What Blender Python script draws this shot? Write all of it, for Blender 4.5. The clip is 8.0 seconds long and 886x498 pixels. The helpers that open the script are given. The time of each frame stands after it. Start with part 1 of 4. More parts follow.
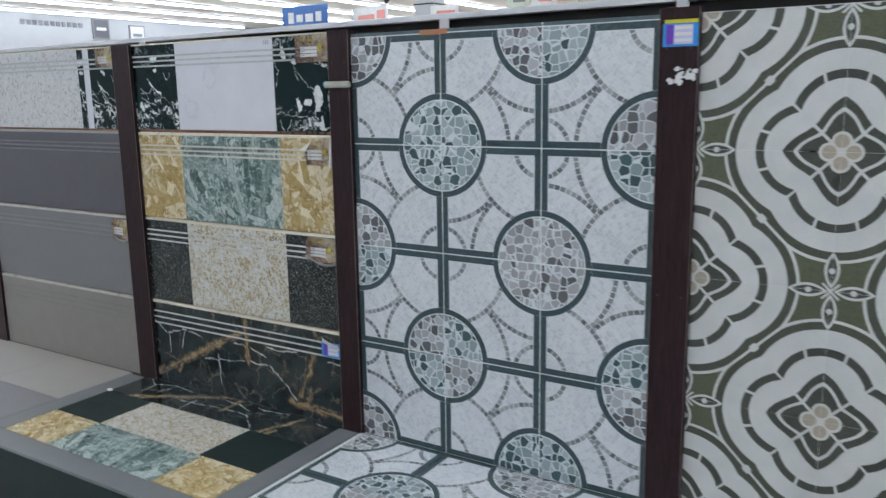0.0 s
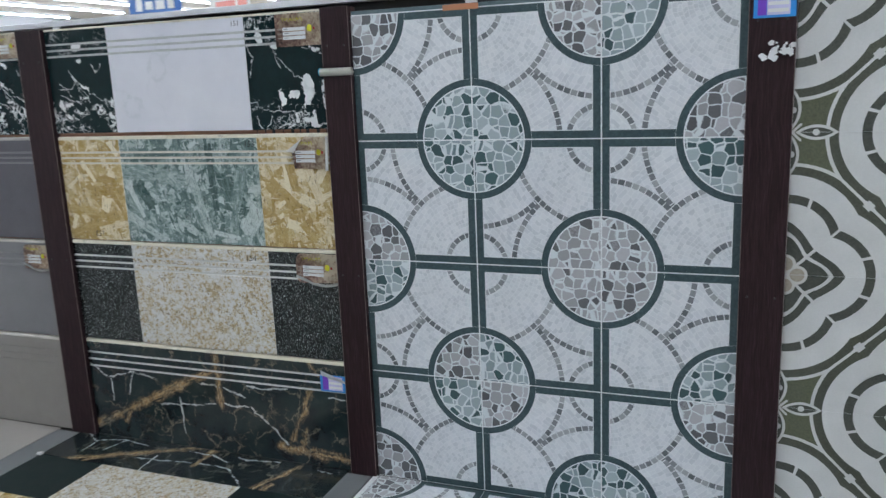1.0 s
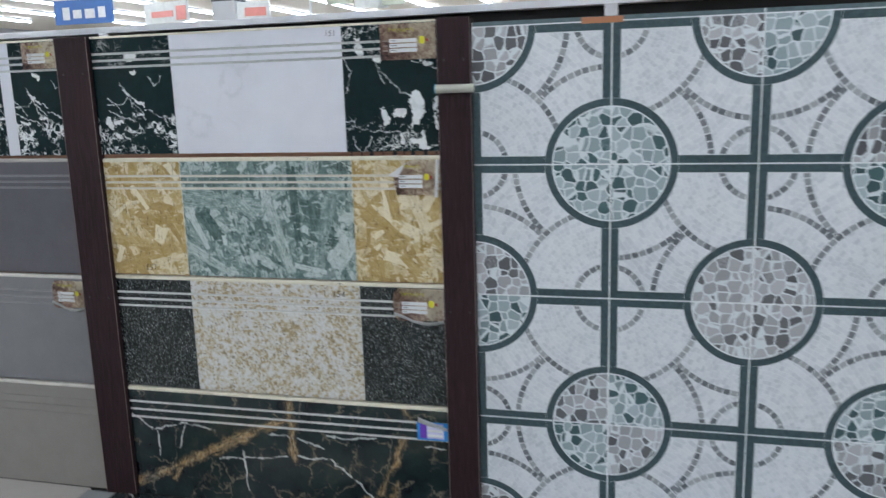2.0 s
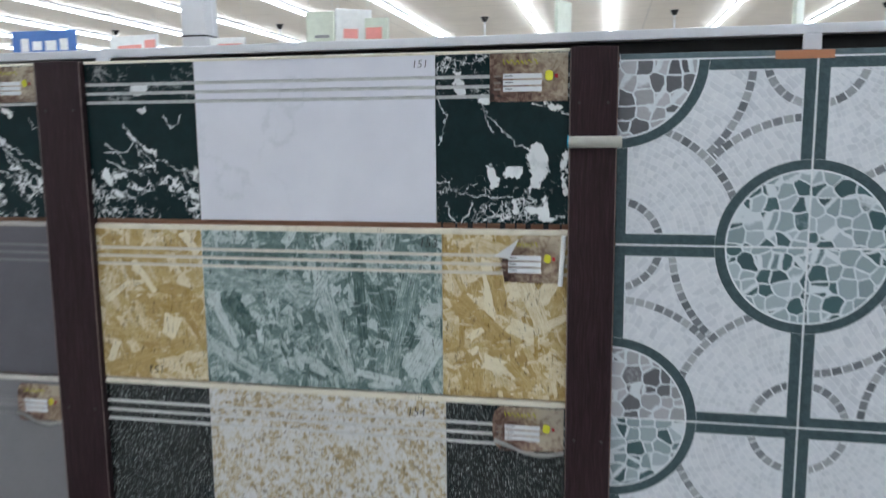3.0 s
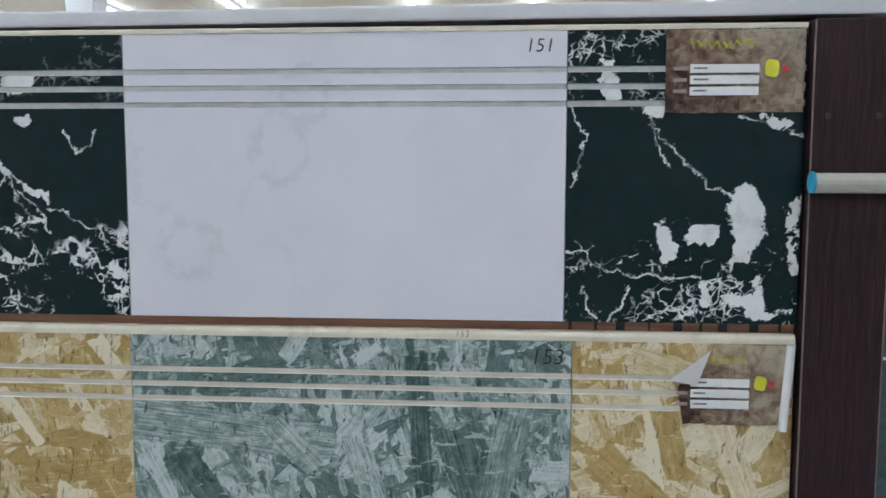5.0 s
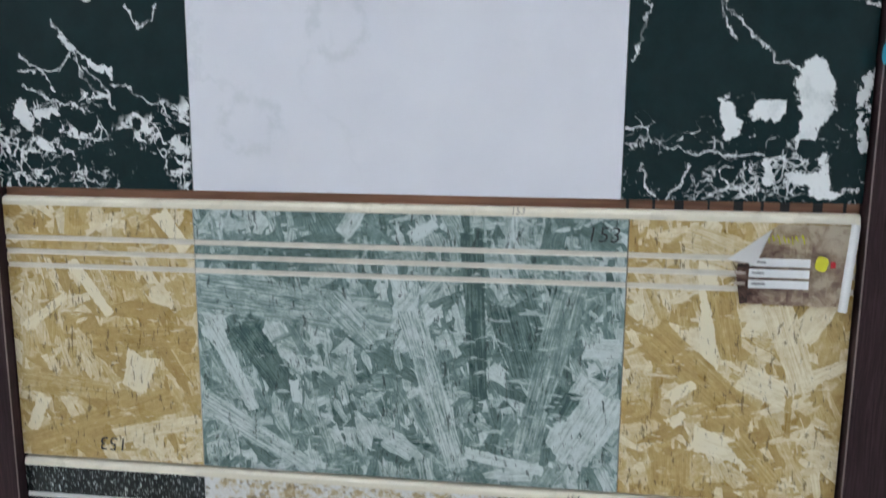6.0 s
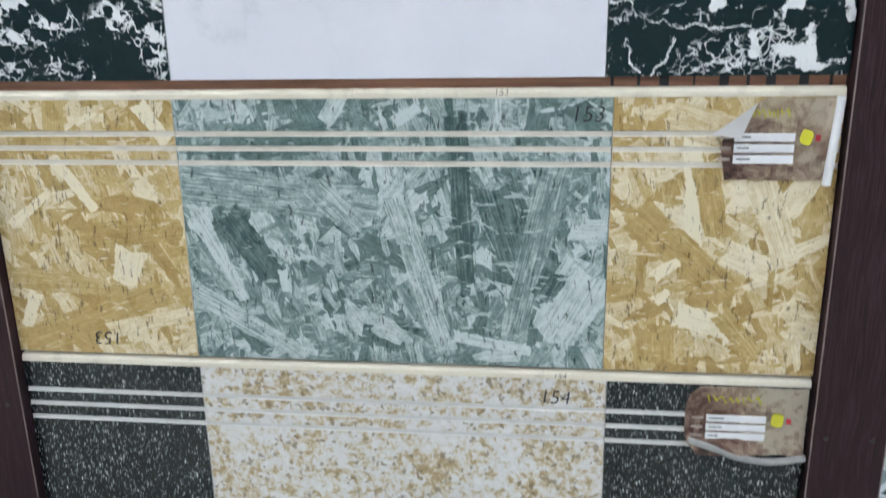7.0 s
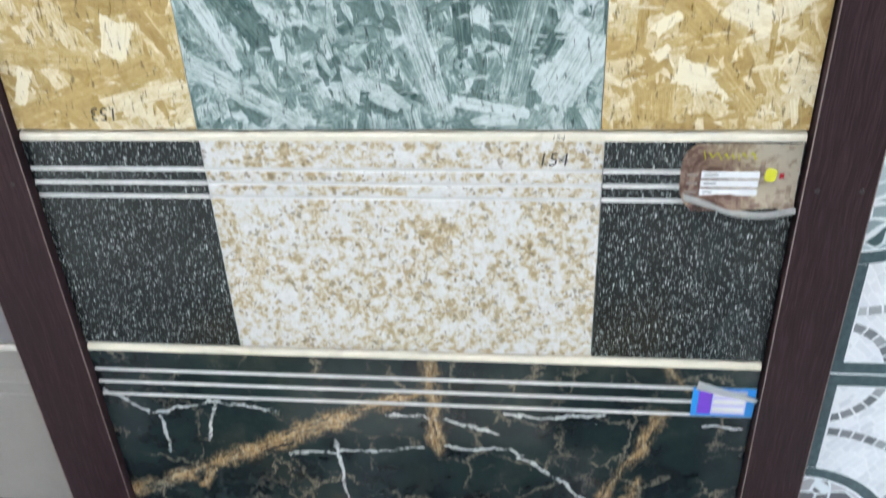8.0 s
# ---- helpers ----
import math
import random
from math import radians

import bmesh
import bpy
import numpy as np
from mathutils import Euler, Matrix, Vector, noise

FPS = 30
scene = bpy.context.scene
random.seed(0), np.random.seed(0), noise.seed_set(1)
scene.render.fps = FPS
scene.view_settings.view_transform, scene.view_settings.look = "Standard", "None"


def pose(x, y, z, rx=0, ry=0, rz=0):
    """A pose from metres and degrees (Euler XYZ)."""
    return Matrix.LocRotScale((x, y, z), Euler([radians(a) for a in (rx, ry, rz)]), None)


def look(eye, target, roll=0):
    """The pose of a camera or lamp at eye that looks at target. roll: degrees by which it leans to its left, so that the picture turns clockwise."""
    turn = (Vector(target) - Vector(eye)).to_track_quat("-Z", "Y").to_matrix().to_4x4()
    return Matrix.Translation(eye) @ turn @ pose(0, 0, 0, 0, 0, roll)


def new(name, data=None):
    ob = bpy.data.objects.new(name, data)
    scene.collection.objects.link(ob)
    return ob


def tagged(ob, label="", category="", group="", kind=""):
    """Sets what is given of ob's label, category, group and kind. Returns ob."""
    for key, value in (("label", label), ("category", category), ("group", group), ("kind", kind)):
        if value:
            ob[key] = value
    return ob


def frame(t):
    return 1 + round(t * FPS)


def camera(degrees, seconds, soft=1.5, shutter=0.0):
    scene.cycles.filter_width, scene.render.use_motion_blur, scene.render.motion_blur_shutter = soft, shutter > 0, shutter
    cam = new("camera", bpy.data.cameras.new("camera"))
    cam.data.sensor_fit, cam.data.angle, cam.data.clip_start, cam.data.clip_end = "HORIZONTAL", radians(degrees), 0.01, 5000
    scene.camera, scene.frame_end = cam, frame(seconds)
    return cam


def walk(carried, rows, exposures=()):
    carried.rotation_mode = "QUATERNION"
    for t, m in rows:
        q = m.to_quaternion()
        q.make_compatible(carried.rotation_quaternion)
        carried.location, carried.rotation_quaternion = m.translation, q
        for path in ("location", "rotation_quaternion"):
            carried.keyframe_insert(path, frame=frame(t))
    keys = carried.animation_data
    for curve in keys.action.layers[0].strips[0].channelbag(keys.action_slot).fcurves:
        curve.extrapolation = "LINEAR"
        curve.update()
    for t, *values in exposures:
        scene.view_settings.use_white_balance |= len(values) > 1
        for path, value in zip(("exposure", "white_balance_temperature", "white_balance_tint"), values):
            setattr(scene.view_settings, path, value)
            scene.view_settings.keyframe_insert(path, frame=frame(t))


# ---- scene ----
cam = camera(57.4, 8.0, soft=1.4, shutter=0.4)
PATH = [
    (0, (0.853, -0.064, 1.357), (-0.192, 1.598, 0.975), -0.9),
    (0.5, (0.552, -0.072, 1.382), (-0.381, 1.652, 0.989), -2.3),
    (1, (0.279, 0.008, 1.363), (-0.428, 1.832, 0.943), -2.4),
    (1.5, (-0.039, 0.002, 1.378), (-0.559, 1.888, 0.961), -1.2),
    (1.7, (-0.125, -0.004, 1.383), (-0.634, 1.887, 0.973), -1.7),
    (2.8, (-0.588, 0.367, 1.386), (-1.033, 2.291, 1.074), -0.4),
    (3, (-0.66, 0.457, 1.403), (-1.054, 2.396, 1.112), -0.5),
    (3.5, (-0.867, 0.686, 1.42), (-1.015, 2.67, 1.224), -0.7),
    (4, (-0.956, 0.916, 1.413), (-1.074, 2.906, 1.257), 0.2),
    (4.5, (-1.002, 1.014, 1.399), (-1.102, 3.003, 1.217), 0.7),
    (4.7, (-1.007, 1.029, 1.396), (-1.118, 3.019, 1.22), 0.5),
    (5.8, (-1.036, 1.014, 1.346), (-1.273, 2.978, 1.053), 0.2),
    (6, (-1.023, 1.017, 1.331), (-1.277, 2.971, 0.987), 0.4),
    (6.5, (-1.014, 1.016, 1.313), (-1.257, 2.948, 0.859), -0.2),
    (7, (-1.014, 1.013, 1.304), (-1.247, 2.919, 0.747), -1.0),
    (7.5, (-1.022, 1.006, 1.292), (-1.231, 2.832, 0.504), -1.8),
    (8, (-1.018, 0.994, 1.267), (-1.229, 2.712, 0.266), -2.6),
]
EXPOSURES = [(0.0, -0.88), (1.0, -0.87), (1.5, -0.73), (3.0, -0.85), (3.5, -0.93), (4.0, -0.98), (4.5, -0.93), (4.7, -0.92), (5.8, -0.77), (6.0, -0.62), (6.5, -0.38), (7.0, -0.30), (7.5, -0.20), (8.0, 0.20)]
walk(cam, [(t, look(eye, target, roll)) for t, eye, target, roll in PATH], EXPOSURES)


# ---------- world and light ----------
world = bpy.data.worlds.new("world")
scene.world = world
world.use_nodes = True
world.node_tree.nodes["Background"].inputs[0].default_value = (0.8, 0.88, 1.0, 1)
world.node_tree.nodes["Background"].inputs[1].default_value = 0.02
TUBE_POWER = 28.7


# ---------- node helpers ----------
class V:
    """A socket with arithmetic."""

    def __init__(self, g, s):
        self.g, self.s = g, s

    def __add__(self, o): return self.g.math("ADD", self, o)
    def __radd__(self, o): return self.g.math("ADD", o, self)
    def __sub__(self, o): return self.g.math("SUBTRACT", self, o)
    def __rsub__(self, o): return self.g.math("SUBTRACT", o, self)
    def __mul__(self, o): return self.g.math("MULTIPLY", self, o)
    def __rmul__(self, o): return self.g.math("MULTIPLY", o, self)
    def __truediv__(self, o): return self.g.math("DIVIDE", self, o)
    def __lt__(self, o): return self.g.math("LESS_THAN", self, o)
    def __gt__(self, o): return self.g.math("GREATER_THAN", self, o)
    def abs(self): return self.g.math("ABSOLUTE", self)
    def floor(self): return self.g.math("FLOOR", self)
    def fract(self): return self.g.math("FRACT", self)
    def cos(self): return self.g.math("COSINE", self)
    def sin(self): return self.g.math("SINE", self)
    def max(self, o): return self.g.math("MAXIMUM", self, o)
    def min(self, o): return self.g.math("MINIMUM", self, o)
    def clamp(self): return self.g.math("ADD", self, 0.0, clamp=True)


class Mat:
    """A principled material under construction."""

    def __init__(self, name, rough=0.5, metal=0.0, spec=0.5):
        self.m = bpy.data.materials.new(name)
        self.m.use_nodes = True
        self.nt = self.m.node_tree
        self.b = self.nt.nodes["Principled BSDF"]
        self.b.inputs["Roughness"].default_value = rough
        self.b.inputs["Metallic"].default_value = metal
        self.b.inputs["Specular IOR Level"].default_value = spec
        self.tc = None

    def node(self, kind):
        return self.nt.nodes.new(kind)

    def put(self, sock, v):
        if isinstance(v, V):
            self.nt.links.new(v.s, sock)
        elif isinstance(v, (tuple, list)) and len(v) == 3 and sock.type == "RGBA":
            sock.default_value = (*v, 1)
        else:
            sock.default_value = v

    def math(self, op, *a, clamp=False):
        n = self.node("ShaderNodeMath")
        n.operation, n.use_clamp = op, clamp
        for s, v in zip(n.inputs, a):
            self.put(s, v)
        return V(self, n.outputs[0])

    def coords(self, kind="Object"):
        if not self.tc:
            self.tc = self.node("ShaderNodeTexCoord")
        return V(self, self.tc.outputs[kind])

    def xyz(self, vec):
        n = self.node("ShaderNodeSeparateXYZ")
        self.put(n.inputs[0], vec)
        return [V(self, o) for o in n.outputs]

    def vec(self, x, y, z):
        n = self.node("ShaderNodeCombineXYZ")
        for s, v in zip(n.inputs, (x, y, z)):
            self.put(s, v)
        return V(self, n.outputs[0])

    def random(self):
        return V(self, self.node("ShaderNodeObjectInfo").outputs["Random"])

    def seeded(self, far=37.0):
        """Object coordinates, shifted by each object's own random number."""
        x, y, z = self.xyz(self.coords())
        r = self.random()
        return self.vec(x + r * far, y + r * (far * 0.7), z - r * (far * 1.3))

    def mapped(self, vec, scale=(1, 1, 1), rot=(0, 0, 0), loc=(0, 0, 0)):
        n = self.node("ShaderNodeMapping")
        self.put(n.inputs["Vector"], vec)
        n.inputs["Scale"].default_value = scale
        n.inputs["Rotation"].default_value = [radians(a) for a in rot]
        n.inputs["Location"].default_value = loc
        return V(self, n.outputs[0])

    def noise(self, vec, scale, detail=3.0, rough=0.5, distort=0.0, color=False):
        n = self.node("ShaderNodeTexNoise")
        self.put(n.inputs["Vector"], vec)
        n.inputs["Scale"].default_value, n.inputs["Detail"].default_value = scale, detail
        n.inputs["Roughness"].default_value, n.inputs["Distortion"].default_value = rough, distort
        return V(self, n.outputs["Color" if color else "Fac"])

    def vor(self, vec, scale, feature="F1", rnd=1.0, out="Distance", dist="EUCLIDEAN"):
        n = self.node("ShaderNodeTexVoronoi")
        n.feature = feature
        if feature != "DISTANCE_TO_EDGE":
            n.distance = dist
        self.put(n.inputs["Vector"], vec)
        n.inputs["Scale"].default_value, n.inputs["Randomness"].default_value = scale, rnd
        return V(self, n.outputs[out])

    def white(self, vec):
        n = self.node("ShaderNodeTexWhiteNoise")
        n.noise_dimensions = "3D"
        self.put(n.inputs["Vector"], vec)
        return V(self, n.outputs["Value"])

    def vadd(self, a, b, scale=1.0):
        n = self.node("ShaderNodeVectorMath")
        n.operation = "MULTIPLY_ADD"
        self.put(n.inputs[0], b)
        n.inputs[1].default_value = (scale, scale, scale)
        self.put(n.inputs[2], a)
        return V(self, n.outputs[0])

    def mix(self, f, a, b):
        n = self.node("ShaderNodeMix")
        n.data_type = "RGBA"
        self.put(n.inputs[0], f)
        self.put(n.inputs[6], a)
        self.put(n.inputs[7], b)
        return V(self, n.outputs[2])

    def ramp(self, f, *stops, step=False):
        n = self.node("ShaderNodeValToRGB")
        self.put(n.inputs[0], f)
        r = n.color_ramp
        r.interpolation = "CONSTANT" if step else "LINEAR"
        while len(r.elements) < len(stops):
            r.elements.new(0.5)
        for e, (p, c) in zip(r.elements, stops):
            e.position = p
            e.color = (*c, 1) if isinstance(c, tuple) else (c, c, c, 1)
        return V(self, n.outputs[0])

    def smooth(self, f, lo, hi):
        n = self.node("ShaderNodeMapRange")
        n.interpolation_type = "SMOOTHSTEP"
        self.put(n.inputs[0], f)
        n.inputs[1].default_value, n.inputs[2].default_value = lo, hi
        return V(self, n.outputs[0])

    def done(self, color, rough=None, bump=None, height=0.001, strength=0.5):
        self.put(self.b.inputs["Base Color"], color)
        if rough is not None:
            self.put(self.b.inputs["Roughness"], rough)
        if bump is not None:
            n = self.node("ShaderNodeBump")
            n.inputs["Distance"].default_value, n.inputs["Strength"].default_value = height, strength
            self.put(n.inputs["Height"], bump)
            self.nt.links.new(n.outputs[0], self.b.inputs["Normal"])
        return self.m


def plain(name, color, rough=0.5, metal=0.0, spec=0.5, vary=0.12, scale=18.0):
    g = Mat(name, rough, metal, spec)
    v = g.seeded()
    n = g.noise(v, scale, 5, 0.6)
    n2 = g.noise(v, scale * 9, 3, 0.6)
    k = n * 0.7 + n2 * 0.3
    lo, hi = tuple(c * (1 - vary) for c in color), tuple(min(1, c * (1 + vary)) for c in color)
    return g.done(g.ramp(k, (0.3, lo), (0.7, hi)), rough=g.ramp(n, (0.3, rough * 0.85), (0.7, min(1, rough * 1.15))))


def glowing(name, color, power):
    m = bpy.data.materials.new(name)
    m.use_nodes = True
    b = m.node_tree.nodes["Principled BSDF"]
    b.inputs["Base Color"].default_value = (0.9, 0.9, 0.9, 1)
    b.inputs["Emission Color"].default_value = (*color, 1)
    b.inputs["Emission Strength"].default_value = power
    return m


# ---------- materials ----------
T = 0.3025  # tile pitch


def mosaic_tile():
    g = Mat("printed_mosaic_tile", 0.42)
    co = g.coords()
    x, _, z = g.xyz(co)
    sv = g.seeded()
    h = T / 2

    def corner(cx, cz):
        return g.math("SQRT", (x - cx) * (x - cx) + (z - cz) * (z - cz)), g.math("ARCTAN2", z - cz, x - cx)

    (a, aa), (b, ba), (c, ca), (d, da) = corner(-h, h), corner(h, -h), corner(-h, -h), corner(h, h)
    # pale field of small chips laid in rows that follow the arcs
    wav = g.noise(sv, 34, 3)
    ring_at = c * (1 / 0.0105) + (wav - 0.5) * 1.2
    row = ring_at.floor()
    along = ca * (0.19 / 0.0135) + g.white(g.vec(row, g.random() * 3.0, 0.7)) * 9.0 + (g.noise(sv, 60, 2) - 0.5) * 1.4
    cv = g.white(g.vec(row, along.floor(), g.random() * 5.0))
    edge = 0.5 - (ring_at.fract() - 0.5).abs().max((along.fract() - 0.5).abs())
    cloud = g.noise(sv, 22, 4)
    field = g.ramp(cv * 0.5 + cloud * 0.5, (0.18, (0.575, 0.60, 0.635)), (0.5, (0.68, 0.70, 0.735)), (0.8, (0.745, 0.757, 0.785)))
    field = g.mix(g.smooth(edge, 0.13, 0.03) * 0.55, field, (0.82, 0.835, 0.855))
    # dashed arcs of dark chips
    free = (a > 0.1425) * (b > 0.1425)

    def arc(dist, ang, r, extra=None, pitch=0.0165, w=0.0060):
        s = ang * (r / pitch) + 40.31
        m = ((dist - r).abs() < w) * (s.fract() > 0.15)
        return (m if extra is None else m * extra), s.floor() + r * 91.7

    col, chips = field, None
    beyond = c > 0.211
    for dist, ang, r, extra in ((c, ca, 0.203, free), (a, aa, 0.209, beyond), (b, ba, 0.209, beyond), (c, ca, 0.0745, None), (d, da, 0.0745, None)):
        m, idx = arc(dist, ang, r, extra)
        v = g.white(g.vec(idx, g.random() * 7.1, 0.3))
        tone = g.ramp(v * 0.75 + g.noise(sv, 260, 2) * 0.25, (0.15, (0.115, 0.125, 0.14)), (0.55, (0.24, 0.255, 0.275)), (0.9, (0.42, 0.435, 0.455)))
        col = g.mix(m, col, tone)
        chips = m if chips is None else chips.max(m)
    # dark border band along the edges
    band = (x.abs().max(z.abs()) > h - 0.0185)
    line = (x.abs().max(z.abs()) > h - 0.0205)
    dark = g.ramp(g.noise(sv, 120, 4, 0.7), (0.3, (0.024, 0.050, 0.057)), (0.75, (0.062, 0.108, 0.121)))
    col = g.mix(line * free, col, (0.7, 0.73, 0.75))
    col = g.mix(band * free, col, dark)
    # quarter discs of irregular stones
    wob = g.vadd(co, g.noise(co, 60, 2, color=True), 0.007)
    off = g.vec(g.random() * 3.0, 0.0, g.random() * 5.0)
    sc = g.vadd(g.mapped(wob, (1, 0.0, 1)), off, 1.0)
    cell = g.xyz(g.vor(sc, 40, rnd=0.62, out="Color"))
    gap = g.vor(sc, 40, "DISTANCE_TO_EDGE", 0.62)
    fine = g.noise(sv, 190, 4, 0.65)
    pick = cell[0] + fine * 0.12
    grey = g.ramp(pick, (0.0, (0.085, 0.085, 0.095)), (0.38, (0.14, 0.14, 0.15)), (0.41, (0.31, 0.31, 0.325)), (1.0, (0.49, 0.49, 0.515)))
    teal = g.ramp(pick, (0.0, (0.035, 0.075, 0.082)), (0.43, (0.055, 0.12, 0.128)), (0.46, (0.22, 0.29, 0.31)), (1.0, (0.42, 0.49, 0.52)))
    stone = g.mix(b < 0.15, grey, teal)
    stone = g.mix(g.smooth(gap + (fine - 0.5) * 0.05, 0.075, 0.04), stone, (0.69, 0.735, 0.755))
    r = a.min(b)
    col = g.mix(r < 0.142, col, dark)
    col = g.mix(r < 0.1262, col, (0.76, 0.79, 0.81))
    disc = r < 0.1232
    col = g.mix(disc, col, stone)
    relief = g.smooth(gap, 0.0, 0.1) * disc + chips * 0.5 + edge * 1.2 + fine * 0.3
    return g.done(col, rough=g.ramp(cloud, (0.3, 0.34), (0.7, 0.5)), bump=relief, height=0.0012, strength=0.4)


def medallion_tile():
    g = Mat("printed_medallion_tile", 0.45)
    co = g.coords()
    x, _, z = g.xyz(co)
    sv = g.seeded()
    h = T / 2

    def polar(cx, cz):
        dx, dz = (x - cx) * (1 / T), (z - cz) * (1 / T)
        return dx, dz, g.math("SQRT", dx * dx + dz * dz), g.math("ARCTAN2", dz, dx)

    fine = g.noise(sv, 230, 4, 0.7)
    cloud = g.noise(sv, 14, 4)
    white = g.ramp(cloud * 0.6 + fine * 0.4, (0.3, (0.59, 0.595, 0.59)), (0.7, (0.72, 0.72, 0.715)))
    dark = g.ramp(fine, (0.3, (0.045, 0.05, 0.043)), (0.7, (0.085, 0.092, 0.072)))
    olive = g.ramp(fine, (0.3, (0.075, 0.085, 0.05)), (0.7, (0.135, 0.14, 0.085)))
    # the nearer of the two medallion corners
    m1, m2 = polar(-h, h), polar(h, -h)
    near = m1[2] < m2[2]
    dx, dz = near * m1[0] + (1 - near) * m2[0], near * m1[1] + (1 - near) * m2[1]
    r = m1[2].min(m2[2])
    ang = g.math("ARCTAN2", dz, dx)
    rho = r - (0.085 - r * 0.06) * ((ang * 2.0).cos().abs() * 2.0 - 1.0) + (fine - 0.5) * 0.008
    col = olive

    def within(lo, hi):
        return (rho > lo) * (rho < hi)

    # petals round the other corners
    f1, f2 = polar(h, h), polar(-h, -h)
    nf = f1[2] < f2[2]
    px, pz = (nf * f1[0] + (1 - nf) * f2[0]).abs(), (nf * f1[1] + (1 - nf) * f2[1]).abs()
    u, w = px.max(pz), px.min(pz)
    t = (u - 0.155) * (1 / 0.135)
    leaf = w - (1.0 - t * t) * 0.052
    petal = (leaf < 0) * (t.abs() < 1.0)
    inner = ((leaf + 0.02) < 0) * ((t + 0.05).abs() < 0.8)
    cross = ((u - 0.335).abs() < 0.012) + ((px - pz).abs() < 0.012) * (u < 0.06)
    col = g.mix((rho > 0.74) * cross.clamp(), col, white)
    col = g.mix(rho < 0.755, col, white)
    col = g.mix(within(0.668, 0.73), col, g.mix(cloud * 0.5, dark, olive))
    col = g.mix(rho < 0.668, col, white)
    s = ang * (12 / 6.28318) + 0.5
    dash = ((s.fract() - 0.5).abs() < 0.462)
    col = g.mix(within(0.456, 0.520) * dash, col, dark)
    lobe = (ang * 4.0).cos()
    star = (dx.abs() + dz.abs()) * 0.45 + (r - lobe * 0.07) * 0.45 + (fine - 0.5) * 0.01
    col = g.mix(star < 0.315, col, dark)
    col = g.mix((star > 0.222) * (star < 0.25), col, white)
    diag = ((dx.abs() - dz.abs()).abs() < 0.015)
    col = g.mix(diag * (star < 0.315), col, white)
    # four beige buds in the middle
    ax, az = dx.abs(), dz.abs()
    bu, bw = ax.max(az), ax.min(az)
    bud = g.math("SQRT", (bu - 0.078) * (bu - 0.078) + bw * bw)
    col = g.mix(bud < 0.068, col, (0.66, 0.65, 0.62))
    col = g.mix(bud < 0.048, col, g.ramp(fine, (0.3, (0.36, 0.31, 0.25)), (0.7, (0.50, 0.44, 0.36))))
    split = (m1[2] - m2[2]).abs() < 0.019
    mid = (x.abs() + z.abs()) < 0.012
    col = g.mix((split * (u > 0.30)).max(mid), col, white)
    col = g.mix(petal, col, white)
    col = g.mix(inner, col, dark)
    knot = g.math("SQRT", (u - 0.15) * (u - 0.15) + w * w) < 0.022
    col = g.mix(knot, col, white)
    return g.done(col, rough=0.46, bump=fine * 0.4 + cloud, height=0.0006, strength=0.3)


def segment(g, x, z, x0, z0, x1, z1):
    """Distance from (x, z) to a short line, and how far along it."""
    dx, dz = x1 - x0, z1 - z0
    px, pz = x - x0, z - z0
    along = ((px * dx + pz * dz) * (1.0 / (dx * dx + dz * dz))).clamp()
    ex, ez = px - along * dx, pz - along * dz
    return g.math("SQRT", ex * ex + ez * ez), along


